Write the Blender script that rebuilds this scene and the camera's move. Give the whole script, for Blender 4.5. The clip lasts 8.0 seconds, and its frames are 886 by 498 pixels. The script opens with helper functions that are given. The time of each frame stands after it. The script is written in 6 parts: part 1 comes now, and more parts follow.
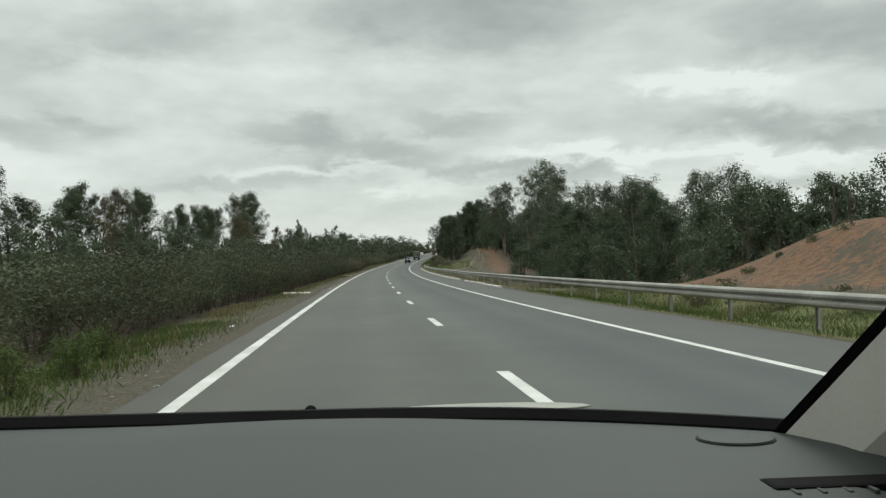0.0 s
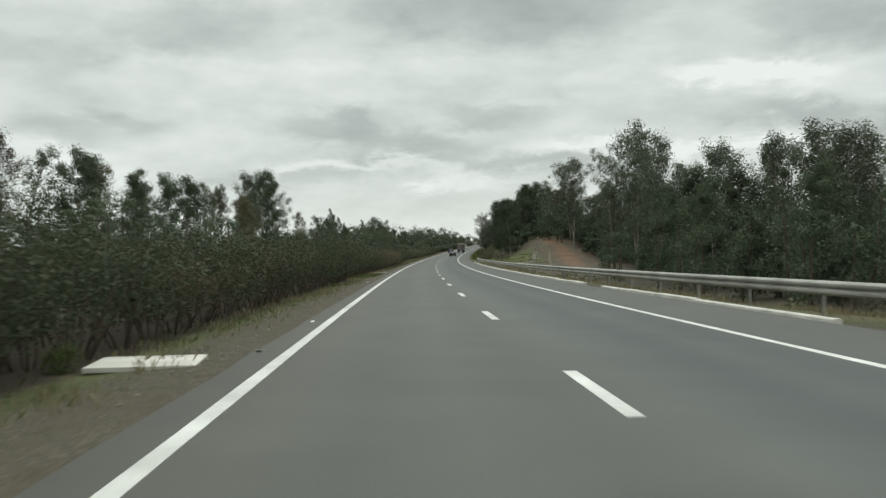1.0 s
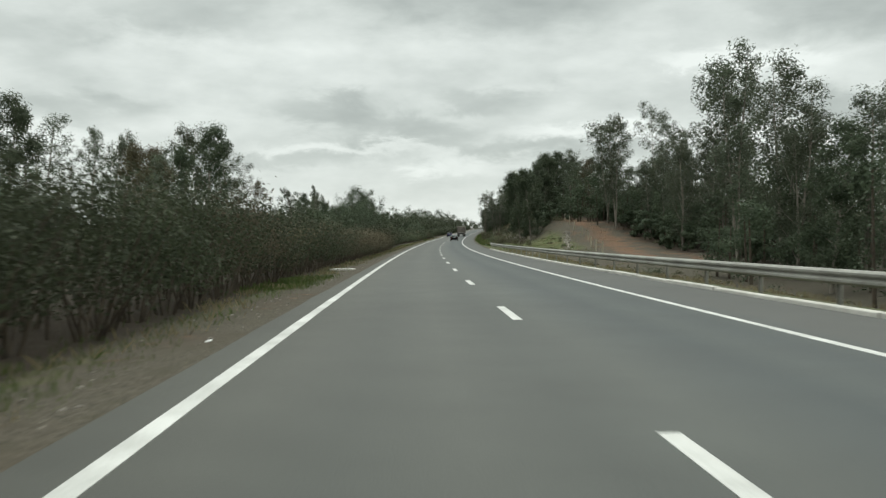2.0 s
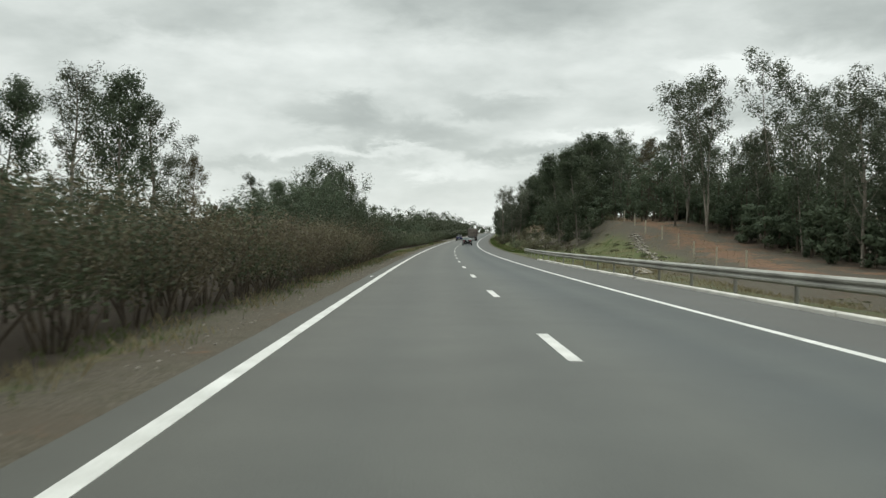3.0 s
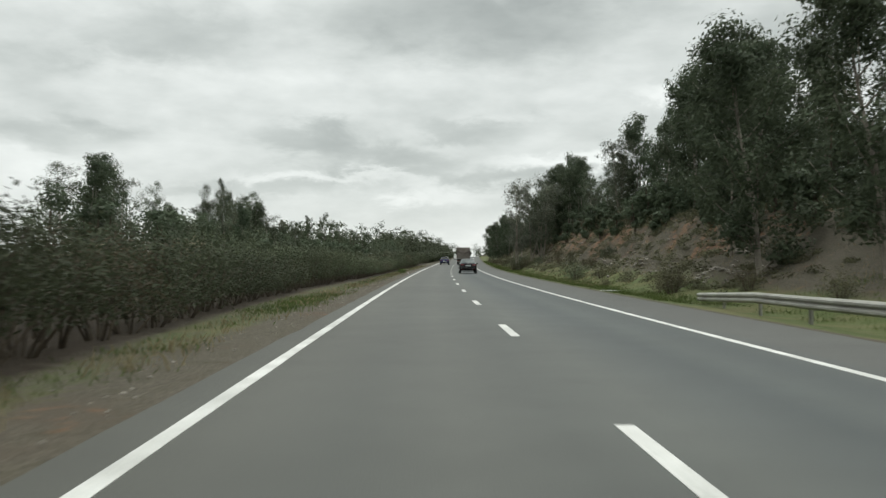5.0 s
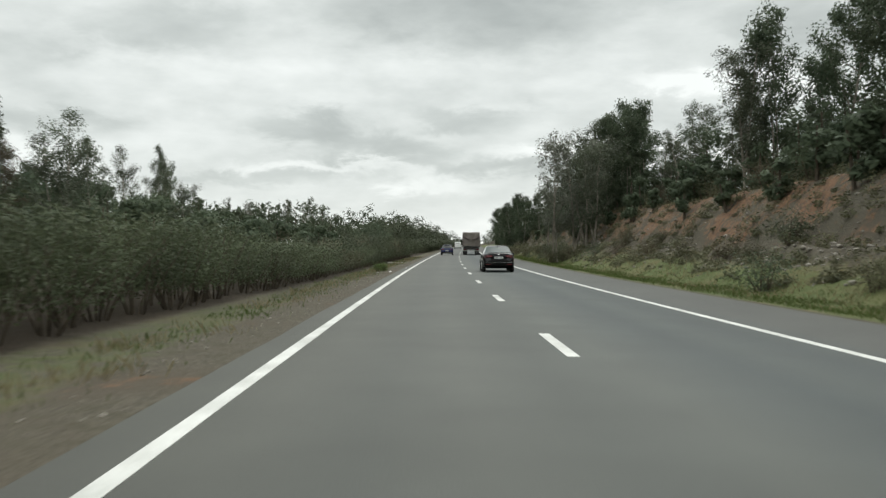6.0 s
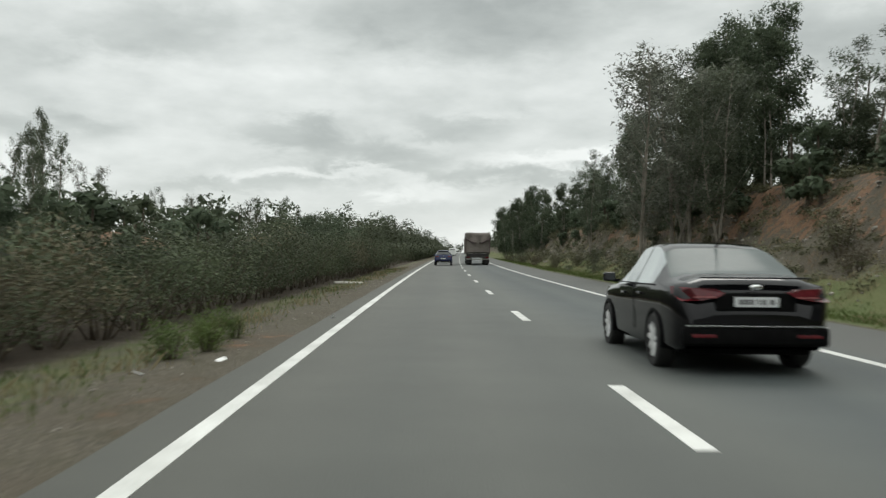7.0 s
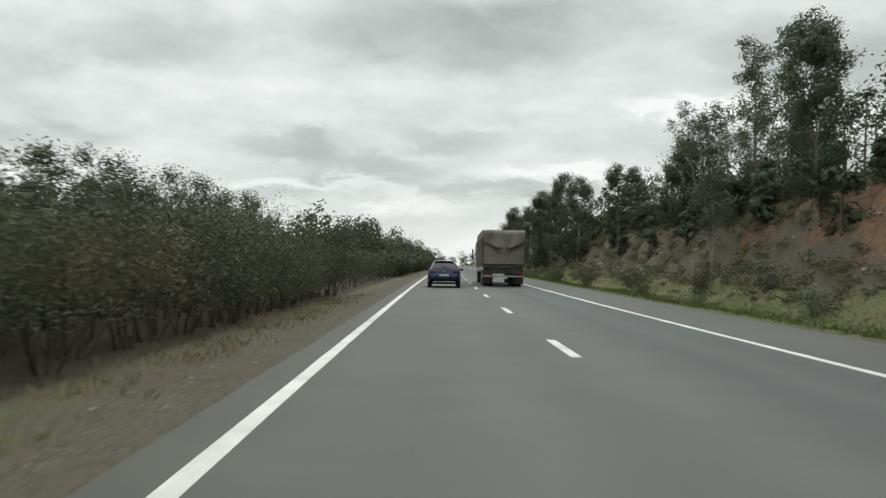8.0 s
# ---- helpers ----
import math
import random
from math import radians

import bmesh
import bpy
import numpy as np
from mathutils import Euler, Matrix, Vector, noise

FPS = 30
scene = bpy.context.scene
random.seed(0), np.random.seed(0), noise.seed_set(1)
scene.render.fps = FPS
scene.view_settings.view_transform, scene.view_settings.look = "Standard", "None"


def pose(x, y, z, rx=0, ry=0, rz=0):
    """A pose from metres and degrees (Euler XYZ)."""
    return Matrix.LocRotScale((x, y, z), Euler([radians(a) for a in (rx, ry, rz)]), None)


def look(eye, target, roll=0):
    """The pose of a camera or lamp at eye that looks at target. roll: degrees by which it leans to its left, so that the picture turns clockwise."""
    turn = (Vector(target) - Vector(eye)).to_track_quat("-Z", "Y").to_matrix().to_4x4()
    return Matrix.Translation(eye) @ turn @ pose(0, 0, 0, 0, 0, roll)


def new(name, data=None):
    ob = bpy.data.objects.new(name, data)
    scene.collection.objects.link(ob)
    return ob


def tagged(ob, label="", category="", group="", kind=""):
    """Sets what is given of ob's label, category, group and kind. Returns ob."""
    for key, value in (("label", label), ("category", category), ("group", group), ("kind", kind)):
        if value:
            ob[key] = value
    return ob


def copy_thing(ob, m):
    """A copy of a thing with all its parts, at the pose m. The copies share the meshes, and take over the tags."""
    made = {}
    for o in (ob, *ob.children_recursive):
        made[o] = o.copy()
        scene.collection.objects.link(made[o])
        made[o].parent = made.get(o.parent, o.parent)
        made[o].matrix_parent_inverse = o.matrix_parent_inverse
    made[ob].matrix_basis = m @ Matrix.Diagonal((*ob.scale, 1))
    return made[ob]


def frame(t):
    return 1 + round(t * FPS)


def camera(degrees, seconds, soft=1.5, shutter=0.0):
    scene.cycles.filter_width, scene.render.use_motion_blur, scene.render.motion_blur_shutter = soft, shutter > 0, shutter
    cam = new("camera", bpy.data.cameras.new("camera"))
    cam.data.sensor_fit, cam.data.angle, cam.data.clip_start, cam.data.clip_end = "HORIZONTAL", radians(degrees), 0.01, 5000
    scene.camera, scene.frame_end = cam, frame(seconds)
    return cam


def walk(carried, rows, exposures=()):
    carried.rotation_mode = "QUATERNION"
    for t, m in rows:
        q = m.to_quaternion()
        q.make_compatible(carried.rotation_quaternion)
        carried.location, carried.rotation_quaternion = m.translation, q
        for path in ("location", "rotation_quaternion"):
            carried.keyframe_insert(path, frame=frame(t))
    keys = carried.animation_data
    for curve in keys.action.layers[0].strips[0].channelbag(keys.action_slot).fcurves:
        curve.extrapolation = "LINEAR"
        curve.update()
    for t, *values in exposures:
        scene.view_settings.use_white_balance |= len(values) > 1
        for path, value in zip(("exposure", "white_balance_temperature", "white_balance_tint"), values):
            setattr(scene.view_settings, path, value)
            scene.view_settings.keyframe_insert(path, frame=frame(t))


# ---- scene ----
# ---------------------------------------------------------------- the road's line
# s: metres along the road, d: metres to the right of the lane divider.
S_MID, BEND, SAG = 150.0, 0.000346, 0.000078


def rise(s):
    """Height of the carriageway along the road: a shallow dip, then an even climb."""
    u = min(s, 340.0) - S_MID
    return 0.5 * SAG * u * u + max(0.0, min(s, 700.0) - 340.0) * SAG * 190.0 + max(0.0, s - 700.0) * 0.010


# the bend is even up to S_EASE and runs out over the next 220 m
S_EASE, EASE = 250.0, 220.0
_ease_s = np.arange(S_EASE, 2720.0, 0.5)
_ease_k = BEND * np.clip(1 - (_ease_s - S_EASE) / EASE, 0, 1)
_ease_a = (S_EASE - S_MID) * BEND + np.concatenate([[0], np.cumsum((_ease_k[1:] + _ease_k[:-1]) * 0.25)])
_ease_x = (1 - math.cos((S_EASE - S_MID) * BEND)) / BEND + np.concatenate([[0], np.cumsum(np.sin((_ease_a[1:] + _ease_a[:-1]) / 2) * 0.5)])
_ease_y = math.sin((S_EASE - S_MID) * BEND) / BEND + np.concatenate([[0], np.cumsum(np.cos((_ease_a[1:] + _ease_a[:-1]) / 2) * 0.5)])


def heading(s):
    """How far the road has turned to the right at s, in radians from +y."""
    return (s - S_MID) * BEND if s <= S_EASE else float(np.interp(s, _ease_s, _ease_a))


def place(s, d, h=0.0):
    a = heading(s)
    if s <= S_EASE:
        x, y = (1 - math.cos(a)) / BEND, math.sin(a) / BEND
    else:
        x, y = float(np.interp(s, _ease_s, _ease_x)), float(np.interp(s, _ease_s, _ease_y))
    return Vector((x + d * math.cos(a), y - d * math.sin(a), rise(s) + h))


def along(s):
    """Turn about z, in degrees, of a thing that faces along the road at s."""
    return -math.degrees(heading(s))


def at(s, d, h=0.0, turn=0.0):
    p = place(s, d, h)
    return pose(p.x, p.y, p.z, 0, 0, along(s) + turn)


# ---------------------------------------------------------------- camera
EYE = 1.257
# seconds, s, d, yaw, pitch, roll
DRIVE = [
    (0.0, 2.10, -1.71, -2.76, 0.59, 0.61),
    (0.034, 2.10, -1.71, -2.76, 0.59, 0.61),
    (0.067, 2.95, -1.71, -2.67, 0.57, 0.63),
    (0.134, 5.35, -1.72, -2.38, 0.52, 0.70),
    (0.3, 11.36, -1.735, -1.55, 0.38, 0.85),
    (0.5, 18.57, -1.75, -0.83, 0.28, 0.98),
    (1.0, 35.86, -1.79, -0.23, 0.20, 0.63),
    (2.5, 91.79, -1.62, -0.76, -1.11, -0.30),
    (3.0, 110.31, -1.62, -0.35, -0.54, -0.75),
    (3.5, 128.18, -1.71, -1.06, 0.55, -1.11),
    (4.0, 145.70, -1.64, -1.60, 0.99, -1.02),
    (5.5, 200.32, -1.60, -2.06, 1.10, -0.21),
    (6.0, 219.38, -1.68, -2.20, 0.40, -0.22),
    (6.5, 238.25, -1.73, -2.43, 0.41, -0.19),
    (7.0, 256.98, -1.79, -2.84, 0.89, -0.57),
    (7.5, 275.77, -1.93, -3.24, 1.19, -1.03),
    (8.0, 294.47, -2.00, -3.38, 1.74, -1.06),
]
cam = camera(54.2, 8.0, soft=1.4, shutter=0.11)
PATH = []
for t, s, d, yaw, pitch, roll in DRIVE:
    p = place(s, d, EYE)
    PATH.append((t, pose(p.x, p.y, p.z, 90 + pitch, roll, yaw)))
# seconds, stops, tint of the white balance
LIGHTNESS = [(0.0, -0.20, 4.0), (0.5, -0.20, 4.2), (1.0, -0.15, 4.5), (2.5, -0.06, 5.0), (3.3, -0.05, 6.4), (4.0, -0.06, 7.0), (5.5, -0.02, 8.0), (6.1, 0.06, 8.2), (6.5, 0.10, 8.2), (6.8, 0.02, 8.2), (7.1, -0.07, 8.2), (8.0, -0.01, 8.2)]
walk(cam, PATH, [(t, e, 6500, tint) for t, e, tint in LIGHTNESS])

# ---------------------------------------------------------------- sky and light
SUN_UP, SUN_TURN = radians(52), radians(24)      # height; clockwise from +y
world = bpy.data.worlds.new("overcast_sky")
scene.world = world
world.use_nodes = True
wn, wl = world.node_tree.nodes, world.node_tree.links
wn.clear()


def wnode(kind, **values):
    n = wn.new(kind)
    for k, v in values.items():
        if k == "op":
            n.operation = v
        elif k == "clamp":
            n.use_clamp = v
    return n


def wmath(op, a, b=None, c=None, clamp=False):
    n = wnode("ShaderNodeMath", op=op, clamp=clamp)
    for i, v in enumerate((a, b, c)):
        if v is None:
            continue
        if isinstance(v, (int, float)):
            n.inputs[i].default_value = v
        else:
            wl.new(v, n.inputs[i])
    return n.outputs[0]


sky = wn.new("ShaderNodeTexSky")
sky.sky_type, sky.sun_disc = "NISHITA", False
sky.sun_elevation, sky.sun_rotation = SUN_UP, SUN_TURN
coord = wn.new("ShaderNodeTexCoord")
sep = wn.new("ShaderNodeSeparateXYZ")
wl.new(coord.outputs["Generated"], sep.inputs[0])
dx, dy, dz = sep.outputs
up = wmath("MAXIMUM", dz, 0.0)
def cloud_noise(scale, detail, rough, distort, offset, flatten=2.4):
    m = wn.new("ShaderNodeMapping")
    m.inputs["Location"].default_value = offset
    m.inputs["Scale"].default_value = (1, 1, flatten)
    wl.new(coord.outputs["Generated"], m.inputs[0])
    n = wn.new("ShaderNodeTexNoise")
    n.inputs["Scale"].default_value, n.inputs["Detail"].default_value = scale, detail
    n.inputs["Roughness"].default_value, n.inputs["Distortion"].default_value = rough, distort
    wl.new(m.outputs[0], n.inputs["Vector"])
    return n.outputs["Fac"]


big = cloud_noise(2.6, 5, 0.5, 0.3, (3.1, 1.7, 0.4))
small = cloud_noise(8.5, 7, 0.55, 0.08, (7.3, 2.2, 0.2), 2.6)
streak = cloud_noise(15.0, 5, 0.5, 0.1, (2.1, 5.7, 1.4), 2.6)
# single clouds: place across and up as tangents about +y, half sizes, depth of grey
wobble_n = cloud_noise(13.0, 5, 0.6, 0.3, (1.3, 9.1, 0))
wobble = wmath("MULTIPLY", wmath("SUBTRACT", wobble_n, 0.5), 0.15)
front = wmath("MAXIMUM", dy, 0.05)
tan_x = wmath("ADD", wmath("DIVIDE", dx, front), wobble)
tan_z = wmath("ADD", wmath("DIVIDE", dz, front), wmath("MULTIPLY", wobble, 0.45))
CLOUDS = [
    (0.08, 0.285, 0.17, 0.045, 0.55), (-0.28, 0.265, 0.11, 0.035, 0.35), (0.52, 0.275, 0.13, 0.04, 0.45),
    (-0.115, 0.148, 0.060, 0.016, 0.42), (-0.025, 0.122, 0.075, 0.016, 0.36), (0.06, 0.160, 0.050, 0.014, 0.35),
    (0.43, 0.155, 0.09, 0.020, 0.55), (0.56, 0.14, 0.06, 0.016, 0.55), (-0.42, 0.145, 0.09, 0.016, 0.32),
    (-0.20, 0.085, 0.10, 0.008, 0.22), (0.17, 0.10, 0.09, 0.010, 0.3), (0.45, 0.085, 0.12, 0.012, 0.38),
    (0.36, 0.205, 0.085, 0.014, -0.60), (0.02, 0.085, 0.055, 0.012, -0.35), (-0.10, 0.10, 0.10, 0.006, -0.3),
    (0.22, 0.118, 0.12, 0.010, -0.45), (0.44, 0.115, 0.09, 0.008, -0.5), (-0.3, 0.2, 0.15, 0.03, -0.12),
]
grey = None
for cx, cz, rx, rz, depth in CLOUDS:
    ex = wmath("POWER", wmath("MULTIPLY", wmath("SUBTRACT", tan_x, cx), 1 / rx), 2)
    ez = wmath("POWER", wmath("MULTIPLY", wmath("SUBTRACT", tan_z, cz), 1 / rz), 2)
    blob = wmath("MULTIPLY", wmath("EXPONENT", wmath("MULTIPLY", wmath("POWER", wmath("ADD", ex, ez), 1.5), -0.75)), depth * 0.78)
    grey = blob if grey is None else wmath("ADD", grey, blob)
tone = wmath("ADD", wmath("MULTIPLY", wmath("SUBTRACT", big, 0.5), 0.75), wmath("MULTIPLY", wmath("SUBTRACT", small, 0.5), 0.62))
tone = wmath("ADD", tone, wmath("MULTIPLY", wmath("SUBTRACT", streak, 0.5), 0.26))
glow = wmath("MULTIPLY", wmath("EXPONENT", wmath("MULTIPLY", wmath("POWER", wmath("DIVIDE", up, 0.085), 2), -1.0)), -0.16)
tone = wmath("ADD", wmath("ADD", wmath("ADD", tone, 0.25), glow), grey, clamp=True)
ramp = wn.new("ShaderNodeValToRGB")
ramp.color_ramp.elements[0].position, ramp.color_ramp.elements[0].color = 0.0, (0.95, 0.98, 0.96, 1)
ramp.color_ramp.elements[1].position, ramp.color_ramp.elements[1].color = 1.0, (0.305, 0.335, 0.325, 1)
mid = ramp.color_ramp.elements.new(0.42)
mid.color = (0.63, 0.665, 0.645, 1)
wl.new(tone, ramp.inputs[0])
# an overcast sky is brightest overhead
lift = wmath("ADD", 1.0, wmath("MULTIPLY", wmath("POWER", wmath("MAXIMUM", wmath("SUBTRACT", up, 0.30), 0.0), 1.2), 2.6))
lifted = wn.new("ShaderNodeVectorMath")
lifted.operation = "SCALE"
wl.new(ramp.outputs[0], lifted.inputs[0]), wl.new(lift, lifted.inputs["Scale"])
cloud_bg, clear_bg, mix, wout = (wn.new(k) for k in ("ShaderNodeBackground", "ShaderNodeBackground", "ShaderNodeMixShader", "ShaderNodeOutputWorld"))
cloud_bg.inputs["Strength"].default_value, clear_bg.inputs["Strength"].default_value = 1.0, 0.10
wl.new(lifted.outputs[0], cloud_bg.inputs["Color"]), wl.new(sky.outputs[0], clear_bg.inputs["Color"])
mix.inputs[0].default_value = 0.96
wl.new(clear_bg.outputs[0], mix.inputs[1]), wl.new(cloud_bg.outputs[0], mix.inputs[2]), wl.new(mix.outputs[0], wout.inputs[0])

lamp = bpy.data.lights.new("sun", "SUN")
lamp.energy, lamp.angle, lamp.color = 0.9, radians(25), (1.0, 0.97, 0.92)
sun = new("sun", lamp)
sun.matrix_basis = look((0, 0, 80), (-math.sin(SUN_TURN) * math.cos(SUN_UP), -math.cos(SUN_TURN) * math.cos(SUN_UP), 80 - math.sin(SUN_UP)))


# ---------------------------------------------------------------- materials
def material(name, a, b=None, scale=4.0, fine=40.0, rough=0.85, bump=0.0, metal=0.0, vary=0.0, spread=0.5, coat=0.0, spec=0.5, see=0.0, ior=1.5):
    """Two colours mixed by noise at two scales, in metres of the world; vary: how far single things differ."""
    m = bpy.data.materials.new(name)
    m.use_nodes = True
    n, l = m.node_tree.nodes, m.node_tree.links
    p = n["Principled BSDF"]
    b = b or tuple(min(1, c * 1.25) for c in a)
    geo = n.new("ShaderNodeNewGeometry")
    n1, n2 = n.new("ShaderNodeTexNoise"), n.new("ShaderNodeTexNoise")
    n1.inputs["Scale"].default_value, n1.inputs["Detail"].default_value = scale, 5
    n2.inputs["Scale"].default_value, n2.inputs["Detail"].default_value = fine, 4
    for k in (n1, n2):
        l.new(geo.outputs["Position"], k.inputs["Vector"])
    add = n.new("ShaderNodeMath")
    add.operation = "MULTIPLY_ADD"
    l.new(n2.outputs["Fac"], add.inputs[0])
    add.inputs[1].default_value = spread
    l.new(n1.outputs["Fac"], add.inputs[2])
    rng = n.new("ShaderNodeMapRange")
    rng.inputs["From Min"].default_value, rng.inputs["From Max"].default_value = 0.32 + spread * 0.4, 0.68 + spread * 0.6
    l.new(add.outputs[0], rng.inputs["Value"])
    mixc = n.new("ShaderNodeMix")
    mixc.data_type = "RGBA"
    mixc.inputs["A"].default_value, mixc.inputs["B"].default_value = (*a, 1), (*b, 1)
    l.new(rng.outputs[0], mixc.inputs["Factor"])
    out = mixc.outputs["Result"]
    if vary:
        info, hsv, vr = n.new("ShaderNodeObjectInfo"), n.new("ShaderNodeHueSaturation"), n.new("ShaderNodeMapRange")
        vr.inputs["To Min"].default_value, vr.inputs["To Max"].default_value = 1 - vary, 1 + vary
        l.new(info.outputs["Random"], vr.inputs["Value"])
        l.new(vr.outputs[0], hsv.inputs["Value"]), l.new(out, hsv.inputs["Color"])
        out = hsv.outputs["Color"]
    l.new(out, p.inputs["Base Color"])
    p.inputs["Roughness"].default_value, p.inputs["Metallic"].default_value = rough, metal
    p.inputs["Specular IOR Level"].default_value = spec
    p.inputs["Coat Weight"].default_value, p.inputs["Coat Roughness"].default_value = coat, 0.04
    if see:
        p.inputs["Transmission Weight"].default_value, p.inputs["IOR"].default_value = see, ior
    if bump:
        bp = n.new("ShaderNodeBump")
        bp.inputs["Strength"].default_value, bp.inputs["Distance"].default_value = 1.0, bump
        l.new(add.outputs[0], bp.inputs["Height"]), l.new(bp.outputs[0], p.inputs["Normal"])
    return m


def leaf_material(name, dark, light, vary=0.2):
    """Leaves: each clump of its own tone, some light through the blade."""
    m = bpy.data.materials.new(name)
    m.use_nodes = True
    n, l = m.node_tree.nodes, m.node_tree.links
    p = n["Principled BSDF"]
    geo, info = n.new("ShaderNodeNewGeometry"), n.new("ShaderNodeObjectInfo")
    tex = n.new("ShaderNodeTexNoise")
    tex.inputs["Scale"].default_value, tex.inputs["Detail"].default_value = 0.5, 3
    l.new(geo.outputs["Position"], tex.inputs["Vector"])
    s1 = n.new("ShaderNodeMath")
    s1.operation = "MULTIPLY_ADD"
    l.new(geo.outputs["Random Per Island"], s1.inputs[0])
    s1.inputs[1].default_value = 0.22
    l.new(tex.outputs["Fac"], s1.inputs[2])
    rng = n.new("ShaderNodeMapRange")
    rng.inputs["From Min"].default_value, rng.inputs["From Max"].default_value = 0.28, 0.94
    l.new(s1.outputs[0], rng.inputs["Value"])
    mixc = n.new("ShaderNodeMix")
    mixc.data_type = "RGBA"
    mixc.inputs["A"].default_value, mixc.inputs["B"].default_value = (*dark, 1), (*light, 1)
    l.new(rng.outputs[0], mixc.inputs["Factor"])
    hsv, vr, hr = n.new("ShaderNodeHueSaturation"), n.new("ShaderNodeMapRange"), n.new("ShaderNodeMapRange")
    vr.inputs["To Min"].default_value, vr.inputs["To Max"].default_value = 1 - vary, 1 + vary
    hr.inputs["To Min"].default_value, hr.inputs["To Max"].default_value = 0.485, 0.515
    l.new(info.outputs["Random"], vr.inputs["Value"]), l.new(info.outputs["Random"], hr.inputs["Value"])
    l.new(vr.outputs[0], hsv.inputs["Value"]), l.new(hr.outputs[0], hsv.inputs["Hue"]), l.new(mixc.outputs["Result"], hsv.inputs["Color"])
    l.new(hsv.outputs["Color"], p.inputs["Base Color"])
    p.inputs["Roughness"].default_value = 0.65
    p.inputs["Specular IOR Level"].default_value = 0.15
    thru, both = n.new("ShaderNodeBsdfTranslucent"), n.new("ShaderNodeMixShader")
    both.inputs[0].default_value = 0.30
    l.new(hsv.outputs["Color"], thru.inputs["Color"])
    l.new(p.outputs[0], both.inputs[1]), l.new(thru.outputs[0], both.inputs[2])
    l.new(both.outputs[0], n["Material Output"].inputs["Surface"])
    return m


def asphalt_material():
    """Worn grey asphalt: darker and bluer along the right lane's wheel tracks, chippings, stains."""
    m = bpy.data.materials.new("asphalt")
    m.use_nodes = True
    n, l = m.node_tree.nodes, m.node_tree.links
    p = n["Principled BSDF"]
    geo, att = n.new("ShaderNodeNewGeometry"), n.new("ShaderNodeAttribute")
    att.attribute_name = "across"
    fine, mid_n, wide = (n.new("ShaderNodeTexNoise") for _ in range(3))
    for k, sc, de in ((fine, 55.0, 4), (mid_n, 0.9, 5), (wide, 0.12, 3)):
        k.inputs["Scale"].default_value, k.inputs["Detail"].default_value = sc, de
        l.new(geo.outputs["Position"], k.inputs["Vector"])
    ramp = n.new("ShaderNodeValToRGB")
    el = ramp.color_ramp.elements
    el[0].position, el[0].color = 0.0, (0.0640, 0.0610, 0.0510, 1)
    el[1].position, el[1].color = 1.0, (0.0640, 0.0625, 0.0560, 1)
    for pos, col in ((0.10, (0.0840, 0.0815, 0.0709)), (0.18, (0.0762, 0.0760, 0.0682)), (0.26, (0.0905, 0.0895, 0.0801)), (0.34, (0.0735, 0.0748, 0.0682)), (0.43, (0.0879, 0.0895, 0.0813)), (0.50, (0.0682, 0.0735, 0.0709)),
                     (0.56, (0.0500, 0.0573, 0.0578)), (0.62, (0.0670, 0.0735, 0.0709)), (0.69, (0.0487, 0.0560, 0.0565)), (0.755, (0.0682, 0.0708, 0.0670)), (0.80, (0.0735, 0.0715, 0.0655))):
        e = el.new(pos)
        e.color = (*col, 1)
    l.new(att.outputs["Fac"], ramp.inputs[0])
    gain = n.new("ShaderNodeMath")
    gain.operation = "MULTIPLY_ADD"
    l.new(mid_n.outputs["Fac"], gain.inputs[0])
    gain.inputs[1].default_value = 0.35
    g2 = n.new("ShaderNodeMath")
    g2.operation = "MULTIPLY_ADD"
    l.new(fine.outputs["Fac"], g2.inputs[0])
    g2.inputs[1].default_value, g2.inputs[2].default_value = 0.42, 0.24
    l.new(g2.outputs[0], gain.inputs[2])
    g3 = n.new("ShaderNodeMath")
    g3.operation = "MULTIPLY_ADD"
    l.new(wide.outputs["Fac"], g3.inputs[0])
    g3.inputs[1].default_value = 0.4
    l.new(gain.outputs[0], g3.inputs[2])
    scale = n.new("ShaderNodeVectorMath")
    scale.operation = "SCALE"
    l.new(ramp.outputs[0], scale.inputs[0]), l.new(g3.outputs[0], scale.inputs["Scale"])
    green = n.new("ShaderNodeVectorMath")
    green.operation, green.inputs[1].default_value = "MULTIPLY", (0.95, 1.0, 0.985)
    l.new(scale.outputs[0], green.inputs[0]), l.new(green.outputs[0], p.inputs["Base Color"])
    p.inputs["Roughness"].default_value = 0.78
    bp = n.new("ShaderNodeBump")
    bp.inputs["Strength"].default_value, bp.inputs["Distance"].default_value = 0.6, 0.006
    l.new(fine.outputs["Fac"], bp.inputs["Height"]), l.new(bp.outputs[0], p.inputs["Normal"])
    return m


